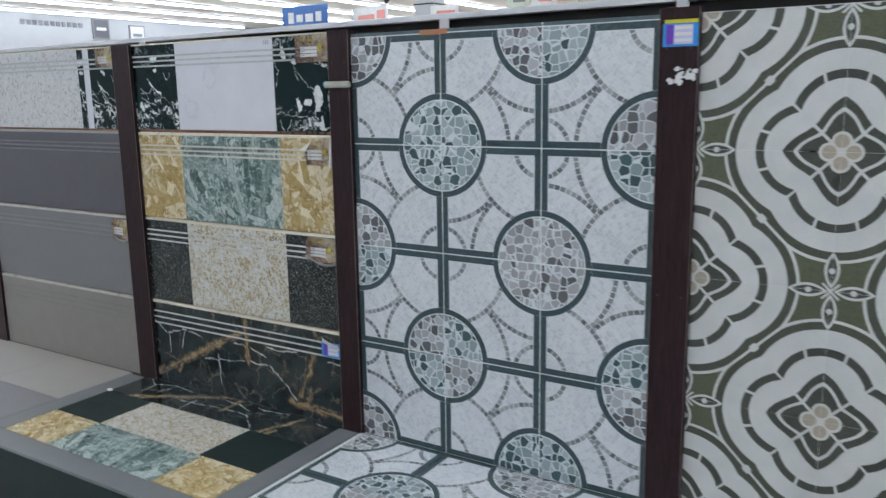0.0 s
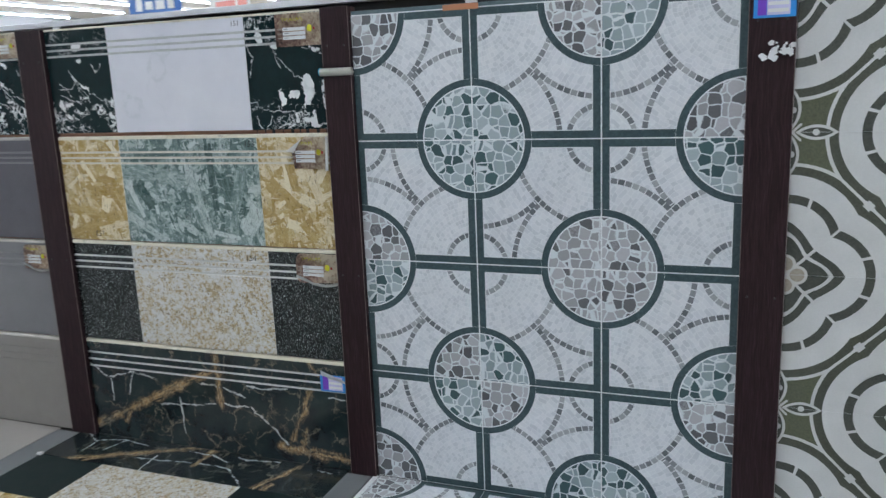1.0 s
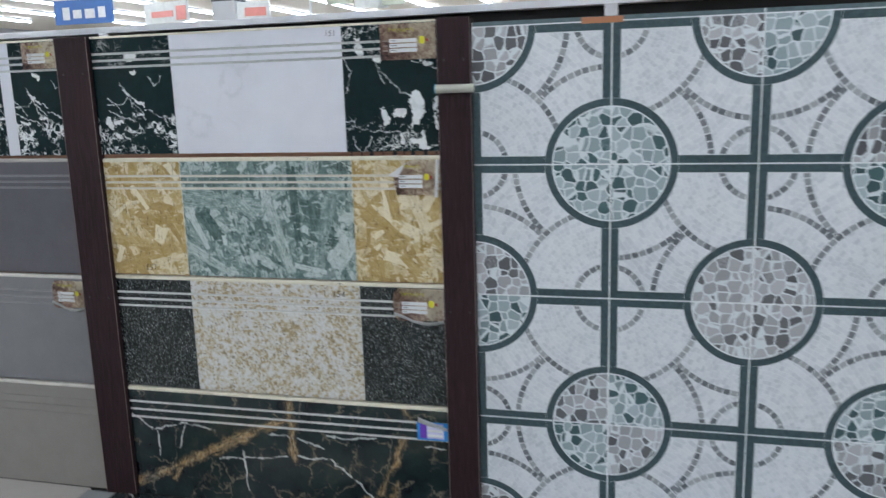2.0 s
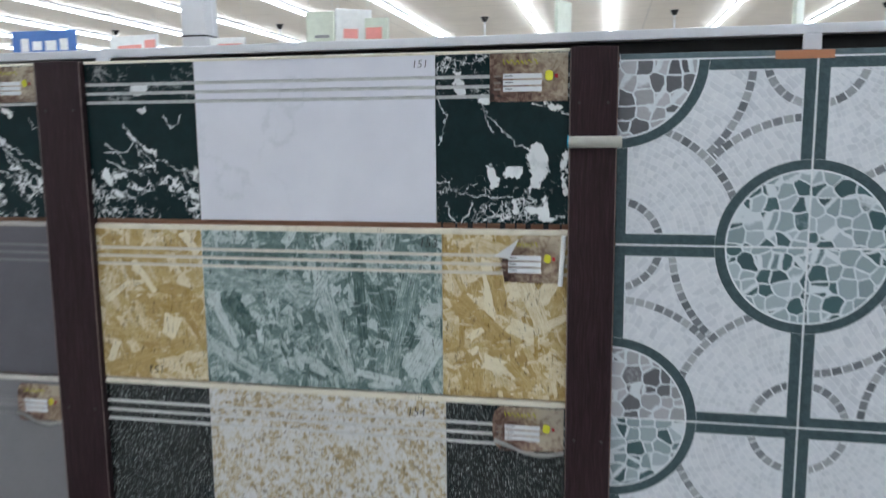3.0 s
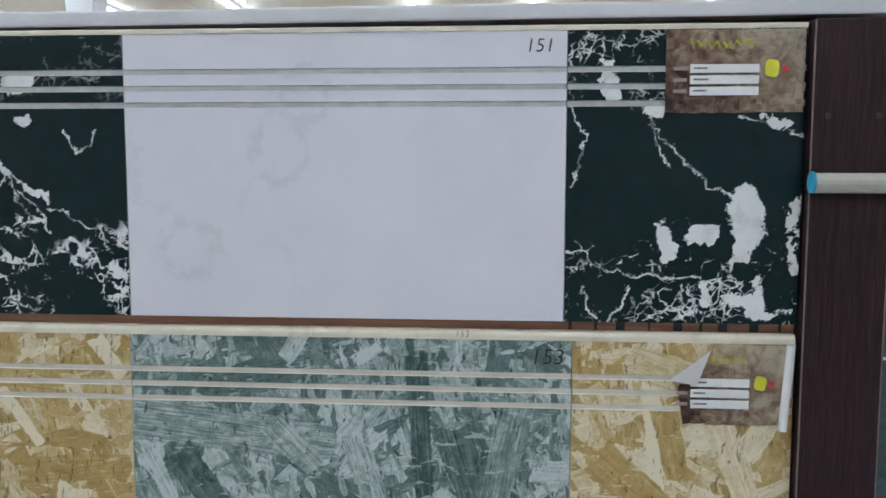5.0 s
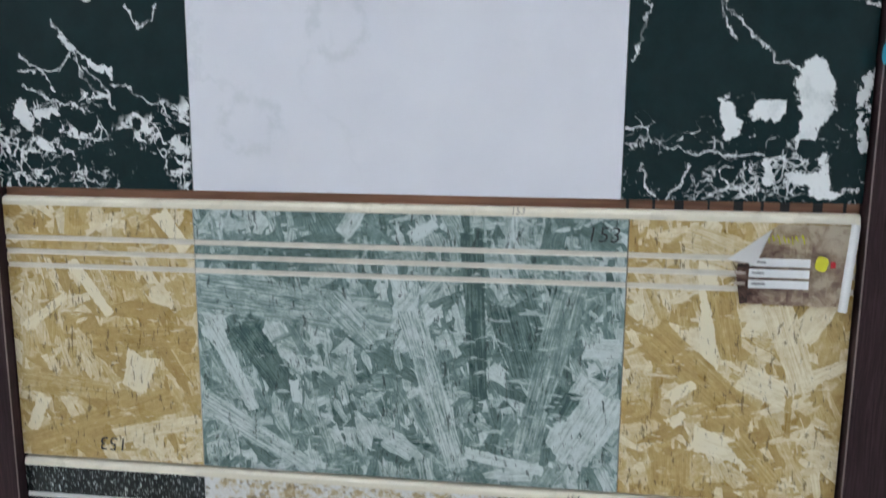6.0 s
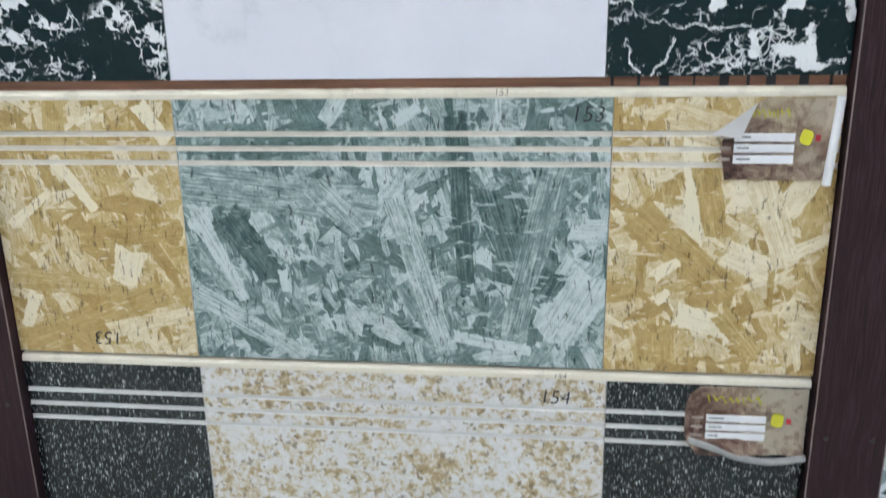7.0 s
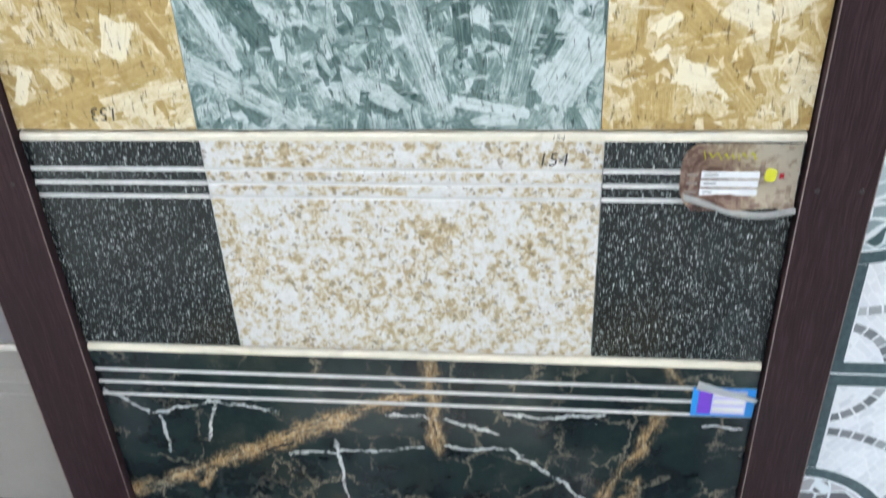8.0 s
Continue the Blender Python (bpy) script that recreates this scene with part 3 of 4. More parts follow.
GOLD_SEAMS = [(-0.445, -0.120, -0.266, -0.035, 0.016), (-0.266, -0.035, -0.104, 0.045, 0.018), (-0.104, 0.045, 0.011, 0.098, 0.013), (0.025, 0.150, 0.029, 0.075, 0.016), (0.029, 0.075, 0.030, -0.010, 0.012),
              (0.331, 0.070, 0.308, 0.005, 0.014), (0.308, 0.005, 0.265, -0.080, 0.013), (0.333, 0.150, 0.358, 0.118, 0.010), (0.226, -0.110, 0.442, -0.127, 0.016), (-0.30, -0.05, -0.33, -0.10, 0.008), (0.31, -0.05, 0.30, -0.09, 0.012)]
PALE_CRACKS = [[(-0.443, 0.083), (-0.382, 0.038), (-0.284, 0.067), (-0.192, 0.051)], [(-0.186, -0.025), (-0.077, -0.015), (0.009, -0.005)], [(0.038, -0.001), (0.133, -0.003), (0.197, -0.053), (0.247, -0.103)],
               [(0.125, 0.064), (0.171, 0.056), (0.261, 0.068)], [(-0.370, 0.034), (-0.368, -0.032)], [(-0.284, 0.064), (-0.306, -0.006)], [(-0.116, 0.004), (-0.111, -0.111)],
               [(-0.039, 0.056), (0.040, 0.050), (0.117, 0.028)], [(0.387, 0.058), (0.438, 0.051)]]
M_GOLD = black_gold("black_gold_marble", GOLD_SEAMS, PALE_CRACKS)
M_GRANITE = speckled("beige_granite_print", (0.645, 0.64, 0.625), (0.575, 0.505, 0.36), (0.39, 0.29, 0.155), 235)
M_LIGHTGRAN = speckled("pale_granite_print", (0.63, 0.625, 0.635), (0.61, 0.605, 0.61), (0.53, 0.52, 0.525), 160, 0.3, 0.42)
M_STAR = starry("black_fleck_print", (0.010, 0.014, 0.014), (0.62, 0.66, 0.64))
M_WHITE = pale_marble("white_marble_print")
M_BODY = plain("ceramic_body", (0.50, 0.51, 0.50), 0.55, vary=0.2, scale=60)
M_GROOVE_CREAM = plain("cream_groove_body", (0.66, 0.62, 0.54), 0.5, vary=0.12, scale=60)
M_GROOVE_PALE = plain("pale_groove_body", (0.60, 0.60, 0.58), 0.5, vary=0.14, scale=60)
M_CREAM = plain("cream_glaze", (0.72, 0.67, 0.55), 0.3, vary=0.1, scale=30)
M_GREY_D = plain("dark_grey_matt_tile", (0.104, 0.099, 0.113), 0.4, vary=0.12)
M_GREY_M = plain("mid_grey_matt_tile", (0.205, 0.20, 0.21), 0.55, vary=0.08)
M_PALE = plain("pale_grey_glaze", (0.58, 0.55, 0.50), 0.3, vary=0.1, scale=30)
M_GREY_L = plain("pale_grey_matt_tile", (0.25, 0.245, 0.25), 0.4, vary=0.08)
M_TAUPE = plain("taupe_matt_tile", (0.265, 0.245, 0.228), 0.4, vary=0.08)
M_TAUPE_L = plain("light_taupe_tile", (0.36, 0.335, 0.312), 0.58, vary=0.08)
M_WOOD, M_BOARD = dark_wood(), board()
M_BLACK = plain("black_board", (0.012, 0.011, 0.011), 0.7)
M_GROUT = plain("white_grout", (0.78, 0.80, 0.81), 0.8, vary=0.15, scale=90)
M_BORDER = plain("grey_border_tile", (0.175, 0.185, 0.195), 0.5, vary=0.14)
M_FRONT = plain("dark_plinth_tile", (0.014, 0.026, 0.026), 0.45, spec=0.2, vary=0.3)
M_RAIL = plain("white_painted_metal", (0.70, 0.71, 0.74), 0.4, vary=0.06)
M_STEEL = plain("dull_steel", (0.25, 0.25, 0.25), 0.4, 0.9)
M_EDGE = plain("pale_laminate_edge", (0.20, 0.15, 0.14), 0.5, vary=0.4, scale=40)
M_SCREW = plain("dark_screw_head", (0.055, 0.052, 0.052), 0.35, 0.8)
M_LABEL = label_print()
M_PAPER = plain("white_paper", (0.80, 0.80, 0.80), 0.7, vary=0.06)
M_YELLOW = plain("yellow_ink", (0.66, 0.62, 0.04), 0.5)
M_RED = plain("red_ink", (0.55, 0.03, 0.04), 0.5)
M_INK = plain("black_ink", (0.012, 0.012, 0.014), 0.5)
M_BLUE = plain("blue_ink", (0.03, 0.28, 0.72), 0.35)
M_PURPLE = plain("purple_ink", (0.17, 0.05, 0.52), 0.35)
M_LILAC = plain("lilac_paper", (0.62, 0.60, 0.82), 0.4)
M_CYAN = plain("cyan_paper", (0.05, 0.45, 0.65), 0.5)
M_SLEEVE = plain("cloudy_plastic", (0.55, 0.55, 0.53), 0.18, vary=0.25, scale=60)
M_CAPTION = plain("faded_caption_ink", (0.42, 0.34, 0.29), 0.5)
M_IVORY = plain("ivory_paper", (0.84, 0.83, 0.75), 0.6)
M_ORANGE = plain("orange_tape", (0.48, 0.20, 0.10), 0.45)
M_CEIL = ceiling_paint()
M_WALL = plain("white_wall_paint", (0.50, 0.50, 0.51), 0.8, vary=0.05, scale=1.5)
M_FLOOR = plain("polished_floor_tile", (0.46, 0.45, 0.43), 0.18, vary=0.08, scale=4)
M_TUBE = glowing("tube_glow", (0.84, 0.97, 1.13), TUBE_POWER)
M_SIGNBLUE = plain("blue_sign_face", (0.05, 0.15, 0.42), 0.4)
M_SIGNWHITE = plain("white_sign_face", (0.78, 0.78, 0.76), 0.4)
M_SIGNRED = plain("red_sign_face", (0.80, 0.30, 0.26), 0.4)
M_SIGNGREEN = plain("pale_green_sign_face", (0.62, 0.66, 0.55), 0.4)


# ---------- mesh helpers ----------
def mesh_of(bm, *mats):
    me = bpy.data.meshes.new("mesh")
    bmesh.ops.recalc_face_normals(bm, faces=bm.faces)
    bm.to_mesh(me)
    bm.free()
    for m in mats:
        me.materials.append(m)
    return me


def box(x0, x1, y0, y1, z0, z1, bevel=0.0, bm=None):
    fresh = bm is None
    bm = bm or bmesh.new()
    r = bmesh.ops.create_cube(bm, size=1.0)
    for v in r["verts"]:
        v.co = Vector(((x0 + x1) / 2 + v.co.x * (x1 - x0), (y0 + y1) / 2 + v.co.y * (y1 - y0), (z0 + z1) / 2 + v.co.z * (z1 - z0)))
    if bevel and fresh:
        bmesh.ops.bevel(bm, geom=bm.edges[:], offset=bevel, segments=2, affect="EDGES", profile=0.6)
    return bm


def rod(p, q, r, seg=12, r2=None, bm=None):
    bm = bm or bmesh.new()
    p, q = Vector(p), Vector(q)
    d = q - p
    m = Matrix.Translation((p + q) / 2) @ d.to_track_quat("Z", "Y").to_matrix().to_4x4()
    bmesh.ops.create_cone(bm, cap_ends=True, segments=seg, radius1=r, radius2=r if r2 is None else r2, depth=d.length, matrix=m)
    return bm


def part(name, bm, material, parent=None, label="", loc=None):
    me = bm if isinstance(bm, bpy.types.Mesh) else mesh_of(bm, *(material if isinstance(material, (list, tuple)) else [material]))
    ob = new(name, me)
    ob.parent = parent
    if loc is not None:
        ob.location = loc
    if label:
        ob["label"] = label
    return ob


def thing(name, label, category, loc=(0, 0, 0), group="", kind=""):
    ob = new(name)
    ob.location = loc
    ob.empty_display_size = 0.05
    return tagged(ob, label, category, group, kind)


def solid(name, bm, material, label, category, kind="", group=""):
    return tagged(part(name, bm, material), label, category, group, kind)


def writing(text, size, material, parent, loc, rot=(90, 0, 0), name="handwritten_number", shear=0.15):
    cu = bpy.data.curves.new("writing", "FONT")
    cu.body, cu.size, cu.shear, cu.extrude, cu.offset = text, size, shear, 0.0002, -0.0002
    cu.resolution_u = 3
    tmp = bpy.data.objects.new("writing", cu)
    scene.collection.objects.link(tmp)
    bpy.context.view_layer.update()
    me = bpy.data.meshes.new_from_object(tmp.evaluated_get(bpy.context.evaluated_depsgraph_get()))
    bpy.data.objects.remove(tmp)
    me.materials.clear()
    me.materials.append(material)
    ob = part(name, me, None, parent, "thin black pen writing")
    ob.location = loc
    ob.rotation_euler = [radians(a) for a in rot]
    return ob


# ---------- the hall ----------
X0, X1, Y0, Y1, TOP = -19.0, 10.0, -6.0, 24.0, 3.5
solid("floor", box(X0, X1, Y0, Y1, -0.1, 0.0), M_FLOOR, "polished beige floor tiles of the showroom", "floor", "structure")
solid("ceiling", box(X0, X1, Y0, Y1, TOP, TOP + 0.15), M_CEIL, "flat beige painted showroom ceiling with faint seams", "ceiling", "structure")
solid("wall_north", box(X0, X1, Y1, Y1 + 0.2, 0, TOP), M_WALL, "plain white far wall of the hall", "wall", "structure")
solid("wall_south", box(X0, X1, Y0 - 0.2, Y0, 0, TOP), M_WALL, "plain white wall closing the hall", "wall", "structure")
solid("wall_west", box(X0 - 0.2, X0, Y0, Y1, 0, TOP), M_WALL, "white side wall with small boards and lettering", "wall", "structure")
solid("wall_east", box(X1, X1 + 0.2, Y0, Y1, 0, TOP), M_WALL, "plain white side wall closing the hall", "wall", "structure")

# long rows of tube lights under the ceiling
for tx in (-18.4, -16.4, -14.7, -13.0, -11.3, -9.5, -7.75, -5.9, -4.3, -2.1, -0.65, 1.42, 3.2, 5.05, 6.8, 8.6):
    far = 19.0 if tx < -15 else 23.2
    lamp = thing("tube_light_row", "long row of glowing white tube lights under ceiling", "ceiling light", (tx, 0, TOP), "ceiling tube rows")
    batten = part("housing", box(-0.020, 0.020, -5.0, far, -0.052, 0, 0.004), M_RAIL, lamp, "white sheet metal batten")
    part("tube", box(-0.026, 0.026, -4.95, far - 0.05, -0.095, -0.050, 0.012), M_TUBE, lamp, "glowing white tube")
    for ey in (-4.98, far - 0.02):
        part("end_cap", box(-0.029, 0.029, ey - 0.02, ey + 0.02, -0.10, -0.046, 0.006), M_RAIL, batten)


def ceiling_fan(x, y):
    fan = thing("ceiling_fan", "white ceiling fan with dark canopy and thin rod", "fan", (x, y, TOP), "fans in a row")
    part("canopy", rod((0, 0, -0.09), (0, 0, 0), 0.035, 14, 0.075), M_BLACK, fan, "dark canopy cup")
    part("rod", rod((0, 0, -0.75), (0, 0, -0.09), 0.013, 10), M_RAIL, fan)
    motor = part("motor", rod((0, 0, -0.90), (0, 0, -0.75), 0.13, 20, 0.10), M_RAIL, fan)
    for k in range(3):
        bm = box(0.12, 0.62, -0.06, 0.06, -0.845, -0.839)
        bmesh.ops.rotate(bm, verts=bm.verts, matrix=Matrix.Rotation(radians(120 * k + 20), 3, "Z"))
        part("blade", bm, M_RAIL, motor)


for fx in (-10.7, -7.08, -2.98, 0.47, 3.98):
    ceiling_fan(fx, 16.0)

# a square column in the hall
col = thing("column", "white painted square column with a dark band line", "column", (-5.76, 10.2, 0), kind="structure")
part("shaft", box(-0.165, 0.165, -0.165, 0.165, 0, TOP - 0.002, 0.012), M_WALL, col)
part("band", box(-0.169, 0.169, -0.169, 0.169, 2.585, 2.605), M_BLACK, col, "thin dark line")


def hanging_sign(name, label, x, y, z0, z1, width, turn, face, bars, strip=None):
    s = thing(name, label, "sign", (x, y, z0), "hanging signs")
    s.rotation_euler = (0, 0, radians(turn))
    face_panel = part("panel", box(-width / 2, width / 2, -0.02, 0.02, 0, z1 - z0, 0.004), face, s)
    for k, (bx, bz, bw, bh, mat) in enumerate(bars):
        part("lettering_bar", box(bx - bw / 2, bx + bw / 2, -0.026, -0.0205, bz - bh / 2, bz + bh / 2), mat, face_panel)
    for sx in (-width * 0.42, width * 0.42):
        part("cord", rod((sx, 0, z1 - z0), (sx, 0, TOP - z0), 0.0015, 6), M_RAIL, s)
    return s


hanging_sign("blue_sign", "blue hanging board with white lettering bars", -7.1, 9.0, 2.29, 2.58, 0.82, 0, M_SIGNBLUE,
             [(-0.24, 0.13, 0.10, 0.15, M_SIGNWHITE), (-0.08, 0.12, 0.12, 0.10, M_SIGNWHITE), (0.10, 0.12, 0.14, 0.11, M_SIGNWHITE), (0.27, 0.13, 0.10, 0.13, M_SIGNWHITE)])
hanging_sign("white_sign", "white hanging board with faded red lettering bars", -5.95, 9.0, 2.25, 2.49, 0.70, -14, M_SIGNWHITE,
             [(-0.05, 0.10, 0.36, 0.07, M_SIGNRED), (0.26, 0.10, 0.16, 0.16, M_SIGNRED)])
hanging_sign("pale_sign", "pale green hanging board over an aisle", -3.72, 9.0, 2.35, 2.67, 0.32, 0, M_SIGNGREEN, [(0.02, 0.06, 0.16, 0.03, M_STEEL)])
hanging_sign("white_sign", "white slanting board with red lettering bars", -3.38, 9.1, 2.30, 2.70, 0.40, 32, M_SIGNWHITE,
             [(-0.04, 0.14, 0.16, 0.10, M_SIGNRED)])
hanging_sign("framed_sign", "small pale framed board with red lower half", -3.12, 9.1, 2.32, 2.60, 0.26, 0, M_SIGNGREEN, [(-0.03, 0.12, 0.18, 0.12, M_SIGNRED)])
hanging_sign("thin_sign", "narrow board seen on its edge", -1.13, 9.0, 2.30, 2.68, 0.30, 66, M_SIGNGREEN, [])
hanging_sign("tall_sign", "tall pale board hanging over an aisle", 1.15, 9.2, 2.30, 2.93, 0.60, 72, M_SIGNGREEN, [])
hanging_sign("red_sign", "white board with a red lettering patch", -4.95, 9.3, 2.25, 2.47, 0.42, 0, M_SIGNWHITE, [(0.03, 0.10, 0.28, 0.1, M_SIGNRED)])

# small boards and a line of lettering on the side wall
for wy, wz, dark in ((14.25, 3.16, True), (15.4, 3.05, False)):
    w = thing("wall_board", "small framed board fixed to the white wall", "sign", (X0, wy, wz), "boards on the wall")
    part("frame", box(0.002, 0.04, -0.26, 0.26, -0.27, 0.27, 0.01), M_GREY_L, w)
    part("face", box(0.041, 0.046, -0.22, 0.22, -0.23, 0.23), M_GREY_D if dark else M_SIGNWHITE, w)
    part("lettering_bar", box(0.047, 0.050, -0.15, 0.15, -0.04, 0.04), M_SIGNWHITE if dark else M_STEEL, w)
line = thing("wall_lettering", "row of grey letter bars on the white wall", "lettering", (X0, 12.9, 3.22))
for k in range(11):
    part("letter_bar", box(0.002, 0.02, -0.9 + k * 0.16, -0.79 + k * 0.16, -0.06, 0.06), M_GREY_M, line)


# ---------- the tile display ----------
F = 1.835          # face of the boards
BASE = 0.302       # top of the plinths
tile_me = mesh_of(box(-T / 2 + 0.0016, T / 2 - 0.0016, 0, 0.009, -T / 2 + 0.0016, T / 2 - 0.0016, 0.0006), M_MOSAIC)
medal_me = mesh_of(box(-T / 2 + 0.0003, T / 2 - 0.0003, 0, 0.009, -T / 2 + 0.0003, T / 2 - 0.0003, 0.0005), M_MEDAL)

# posts between the bays
for px0, px1 in ((-2.70, -2.62), (-1.715, -1.622), (-0.7215, -0.6465), (0.2620, 0.352), (1.262, 1.345)):
    post = thing("display_post", "dark brown wood-grain post of the tile display", "post", ((px0 + px1) / 2, F, BASE), "posts of the display")
    hw = (px1 - px0) / 2
    plank = part("board", box(-hw, hw, -0.013, 0.03, 0.0, 1.2335, 0.0012), M_WOOD, post)
    for sx in (-hw, hw):
        part("edge_band", box(sx - 0.0006, sx + 0.0006, -0.0133, -0.0120, 0.002, 1.232), M_EDGE, plank, "thin pale laminate edge")
    for sz in (0.563, 1.143):
        for sx in (-hw * 0.62, hw * 0.62):
            part("screw", rod((sx, -0.0142, sz), (sx, -0.011, sz), 0.0027, 12), M_SCREW, plank)

# backing boards behind each bay
for bx0, bx1 in ((-2.62, -1.715), (-1.622, -0.7215), (-0.6465, 0.2620), (0.352, 1.262)):
    solid("backing_board", box(bx0 + 0.0005, bx1 - 0.0005, F + 0.0105, F + 0.028, BASE, 1.5195), M_BOARD, "brown board behind the mounted tiles", "board", group="backing boards")


def tread(x0, x1, top, bottom, seams, mats, grooves, label, group, inside=None, edge=None, lip=0.0095):
    """A stair-tread tile: face pieces with three anti-slip grooves under a rounded cream nosing."""
    step = thing("stair_tread_tile", label, "stair tile", (x0, F, bottom), group)
    hgt = top - bottom - lip
    xs = [x0, *seams, x1]
    gw = 0.0058
    for (a, b), mat in zip(zip(xs, xs[1:]), mats):
        hw = (b - a) / 2 - 0.0004
        prof = [(0.0, 0)]
        for gz in sorted(hgt - q for q in grooves):
            prof += [(gz - gw / 2, 0), (gz - gw / 2 + 0.0006, 1), (gz + gw / 2 - 0.0006, 1), (gz + gw / 2, 0)]
        prof.append((hgt, 0))
        bm = bmesh.new()
        rows = []
        for pz, deep in prof:
            rows.append([bm.verts.new((s * hw, 0.0016 * deep, pz - hgt / 2)) for s in (-1, 1)])
        for k in range(len(rows) - 1):
            f = bm.faces.new((rows[k][0], rows[k][1], rows[k + 1][1], rows[k + 1][0]))
            f.material_index = 1 if prof[k][1] or prof[k + 1][1] else 0
        back = [[bm.verts.new((s * hw, 0.0095, pz - hgt / 2)) for s in (-1, 1)] for pz in (0, hgt)]
        bm.faces.new((back[0][0], back[1][0], back[1][1], back[0][1]))
        bm.faces.new((rows[0][0], back[0][0], back[0][1], rows[0][1])).material_index = 1
        bm.faces.new((rows[-1][0], rows[-1][1], back[1][1], back[1][0])).material_index = 1
        for s in (0, 1):
            bm.faces.new([r[s] for r in rows] + [back[1][s], back[0][s]]).material_index = 1
        part("face_piece", bm, [mat, inside or M_BODY], step, loc=((a + b) / 2 - x0, 0, hgt / 2))
    bm = bmesh.new()
    arc = [(0.0095, 0.0), (-0.001, 0.0)] + [(0.0045 - 0.0055 * math.cos(q), 0.004 + (lip - 0.004) * math.sin(q)) for q in [k * math.pi / 12 for k in range(7)]] + [(0.0095, lip)]
    ends = []
    for ex in (0.0008, x1 - x0 - 0.0008):
        ends.append([bm.verts.new((ex, ay, hgt + 0.0002 + az)) for ay, az in arc])
    n = len(arc)
    for k in range(n):
        bm.faces.new((ends[0][k], ends[0][(k + 1) % n], ends[1][(k + 1) % n], ends[1][k]))
    bm.faces.new(ends[0])
    bm.faces.new(ends[1])
    part("nosing", bm, edge or M_CREAM, step, "rounded cream nosing" if edge is None else "rounded pale grey nosing")
    return step


MX0, MX1 = -1.6205, -0.7235
G1, G3, G4 = (0.034, 0.0505, 0.067), (0.036, 0.054, 0.072), (0.033, 0.055, 0.077)
t1 = tread(MX0, MX1, 1.5345, 1.2425, (-1.398, -0.951), (M_BW, M_WHITE, M_BW_R), (0.0375, 0.054, 0.0705), "stair tread tile, white marble between black marble ends", "treads of the marble board", lip=0.0055)
t2 = tread(MX0, MX1, 1.2320, 0.9305, (-1.4, -0.942), (M_OSB_YL, M_OSB_G, M_OSB_YR), (0.036, 0.0515, 0.067), "stair tread tile, green strand print between yellow ends", "treads of the marble board", M_GROOVE_CREAM)
t3 = tread(MX0, MX1, 0.9265, 0.6215, (-1.4, -0.937), (M_STAR, M_GRANITE, M_STAR), G3, "stair tread tile, beige granite between black flecked ends", "treads of the marble board", M_GROOVE_PALE)
t4 = tread(MX0, MX1, 0.6170, 0.3030, (), (M_GOLD,), G4, "stair tread tile in black marble with gold veins", "treads of the marble board", M_GROOVE_PALE)
LX0, LX1 = -2.6185, -1.7165
tread(LX0, LX1, 1.5345, 1.2415, (-1.937, -1.902, -1.868), (M_LIGHTGRAN, M_BW, M_WHITE, M_BW), (0.0375, 0.054, 0.0705), "stair tread tile in pale granite with black marble end", "treads of the grey board", lip=0.0055)
tread(LX0, LX1, 1.2335, 0.9255, (), (M_GREY_D,), (0.036, 0.0515, 0.067), "plain dark grey stair tread tile", "treads of the grey board", M_GREY_M, M_TAUPE_L)
tread(LX0, LX1, 0.9205, 0.6155, (), (M_GREY_M,), G3, "plain mid grey stair tread tile", "treads of the grey board", M_GREY_L, M_PALE)
tread(LX0, LX1, 0.6110, 0.3030, (), (M_TAUPE,), G4, "plain taupe stair tread tile", "treads of the grey board", M_TAUPE, M_PALE)

# pen numbers on the treads
writing("151", 0.019, M_INK, t1, (0.628, -0.0006, 0.266))
writing("153", 0.023, M_INK, t2, (0.636, -0.0006, 0.268))
writing("153", 0.010, M_INK, t2, (0.560, -0.0012, 0.2945))
writing("153", 0.023, M_INK, t2, (0.131, -0.0006, 0.027), (90, 180, 0))
writing("154", 0.023, M_INK, t3, (0.610, -0.0006, 0.266))
writing("154", 0.010, M_INK, t3, (0.625, -0.0012, 0.2965))


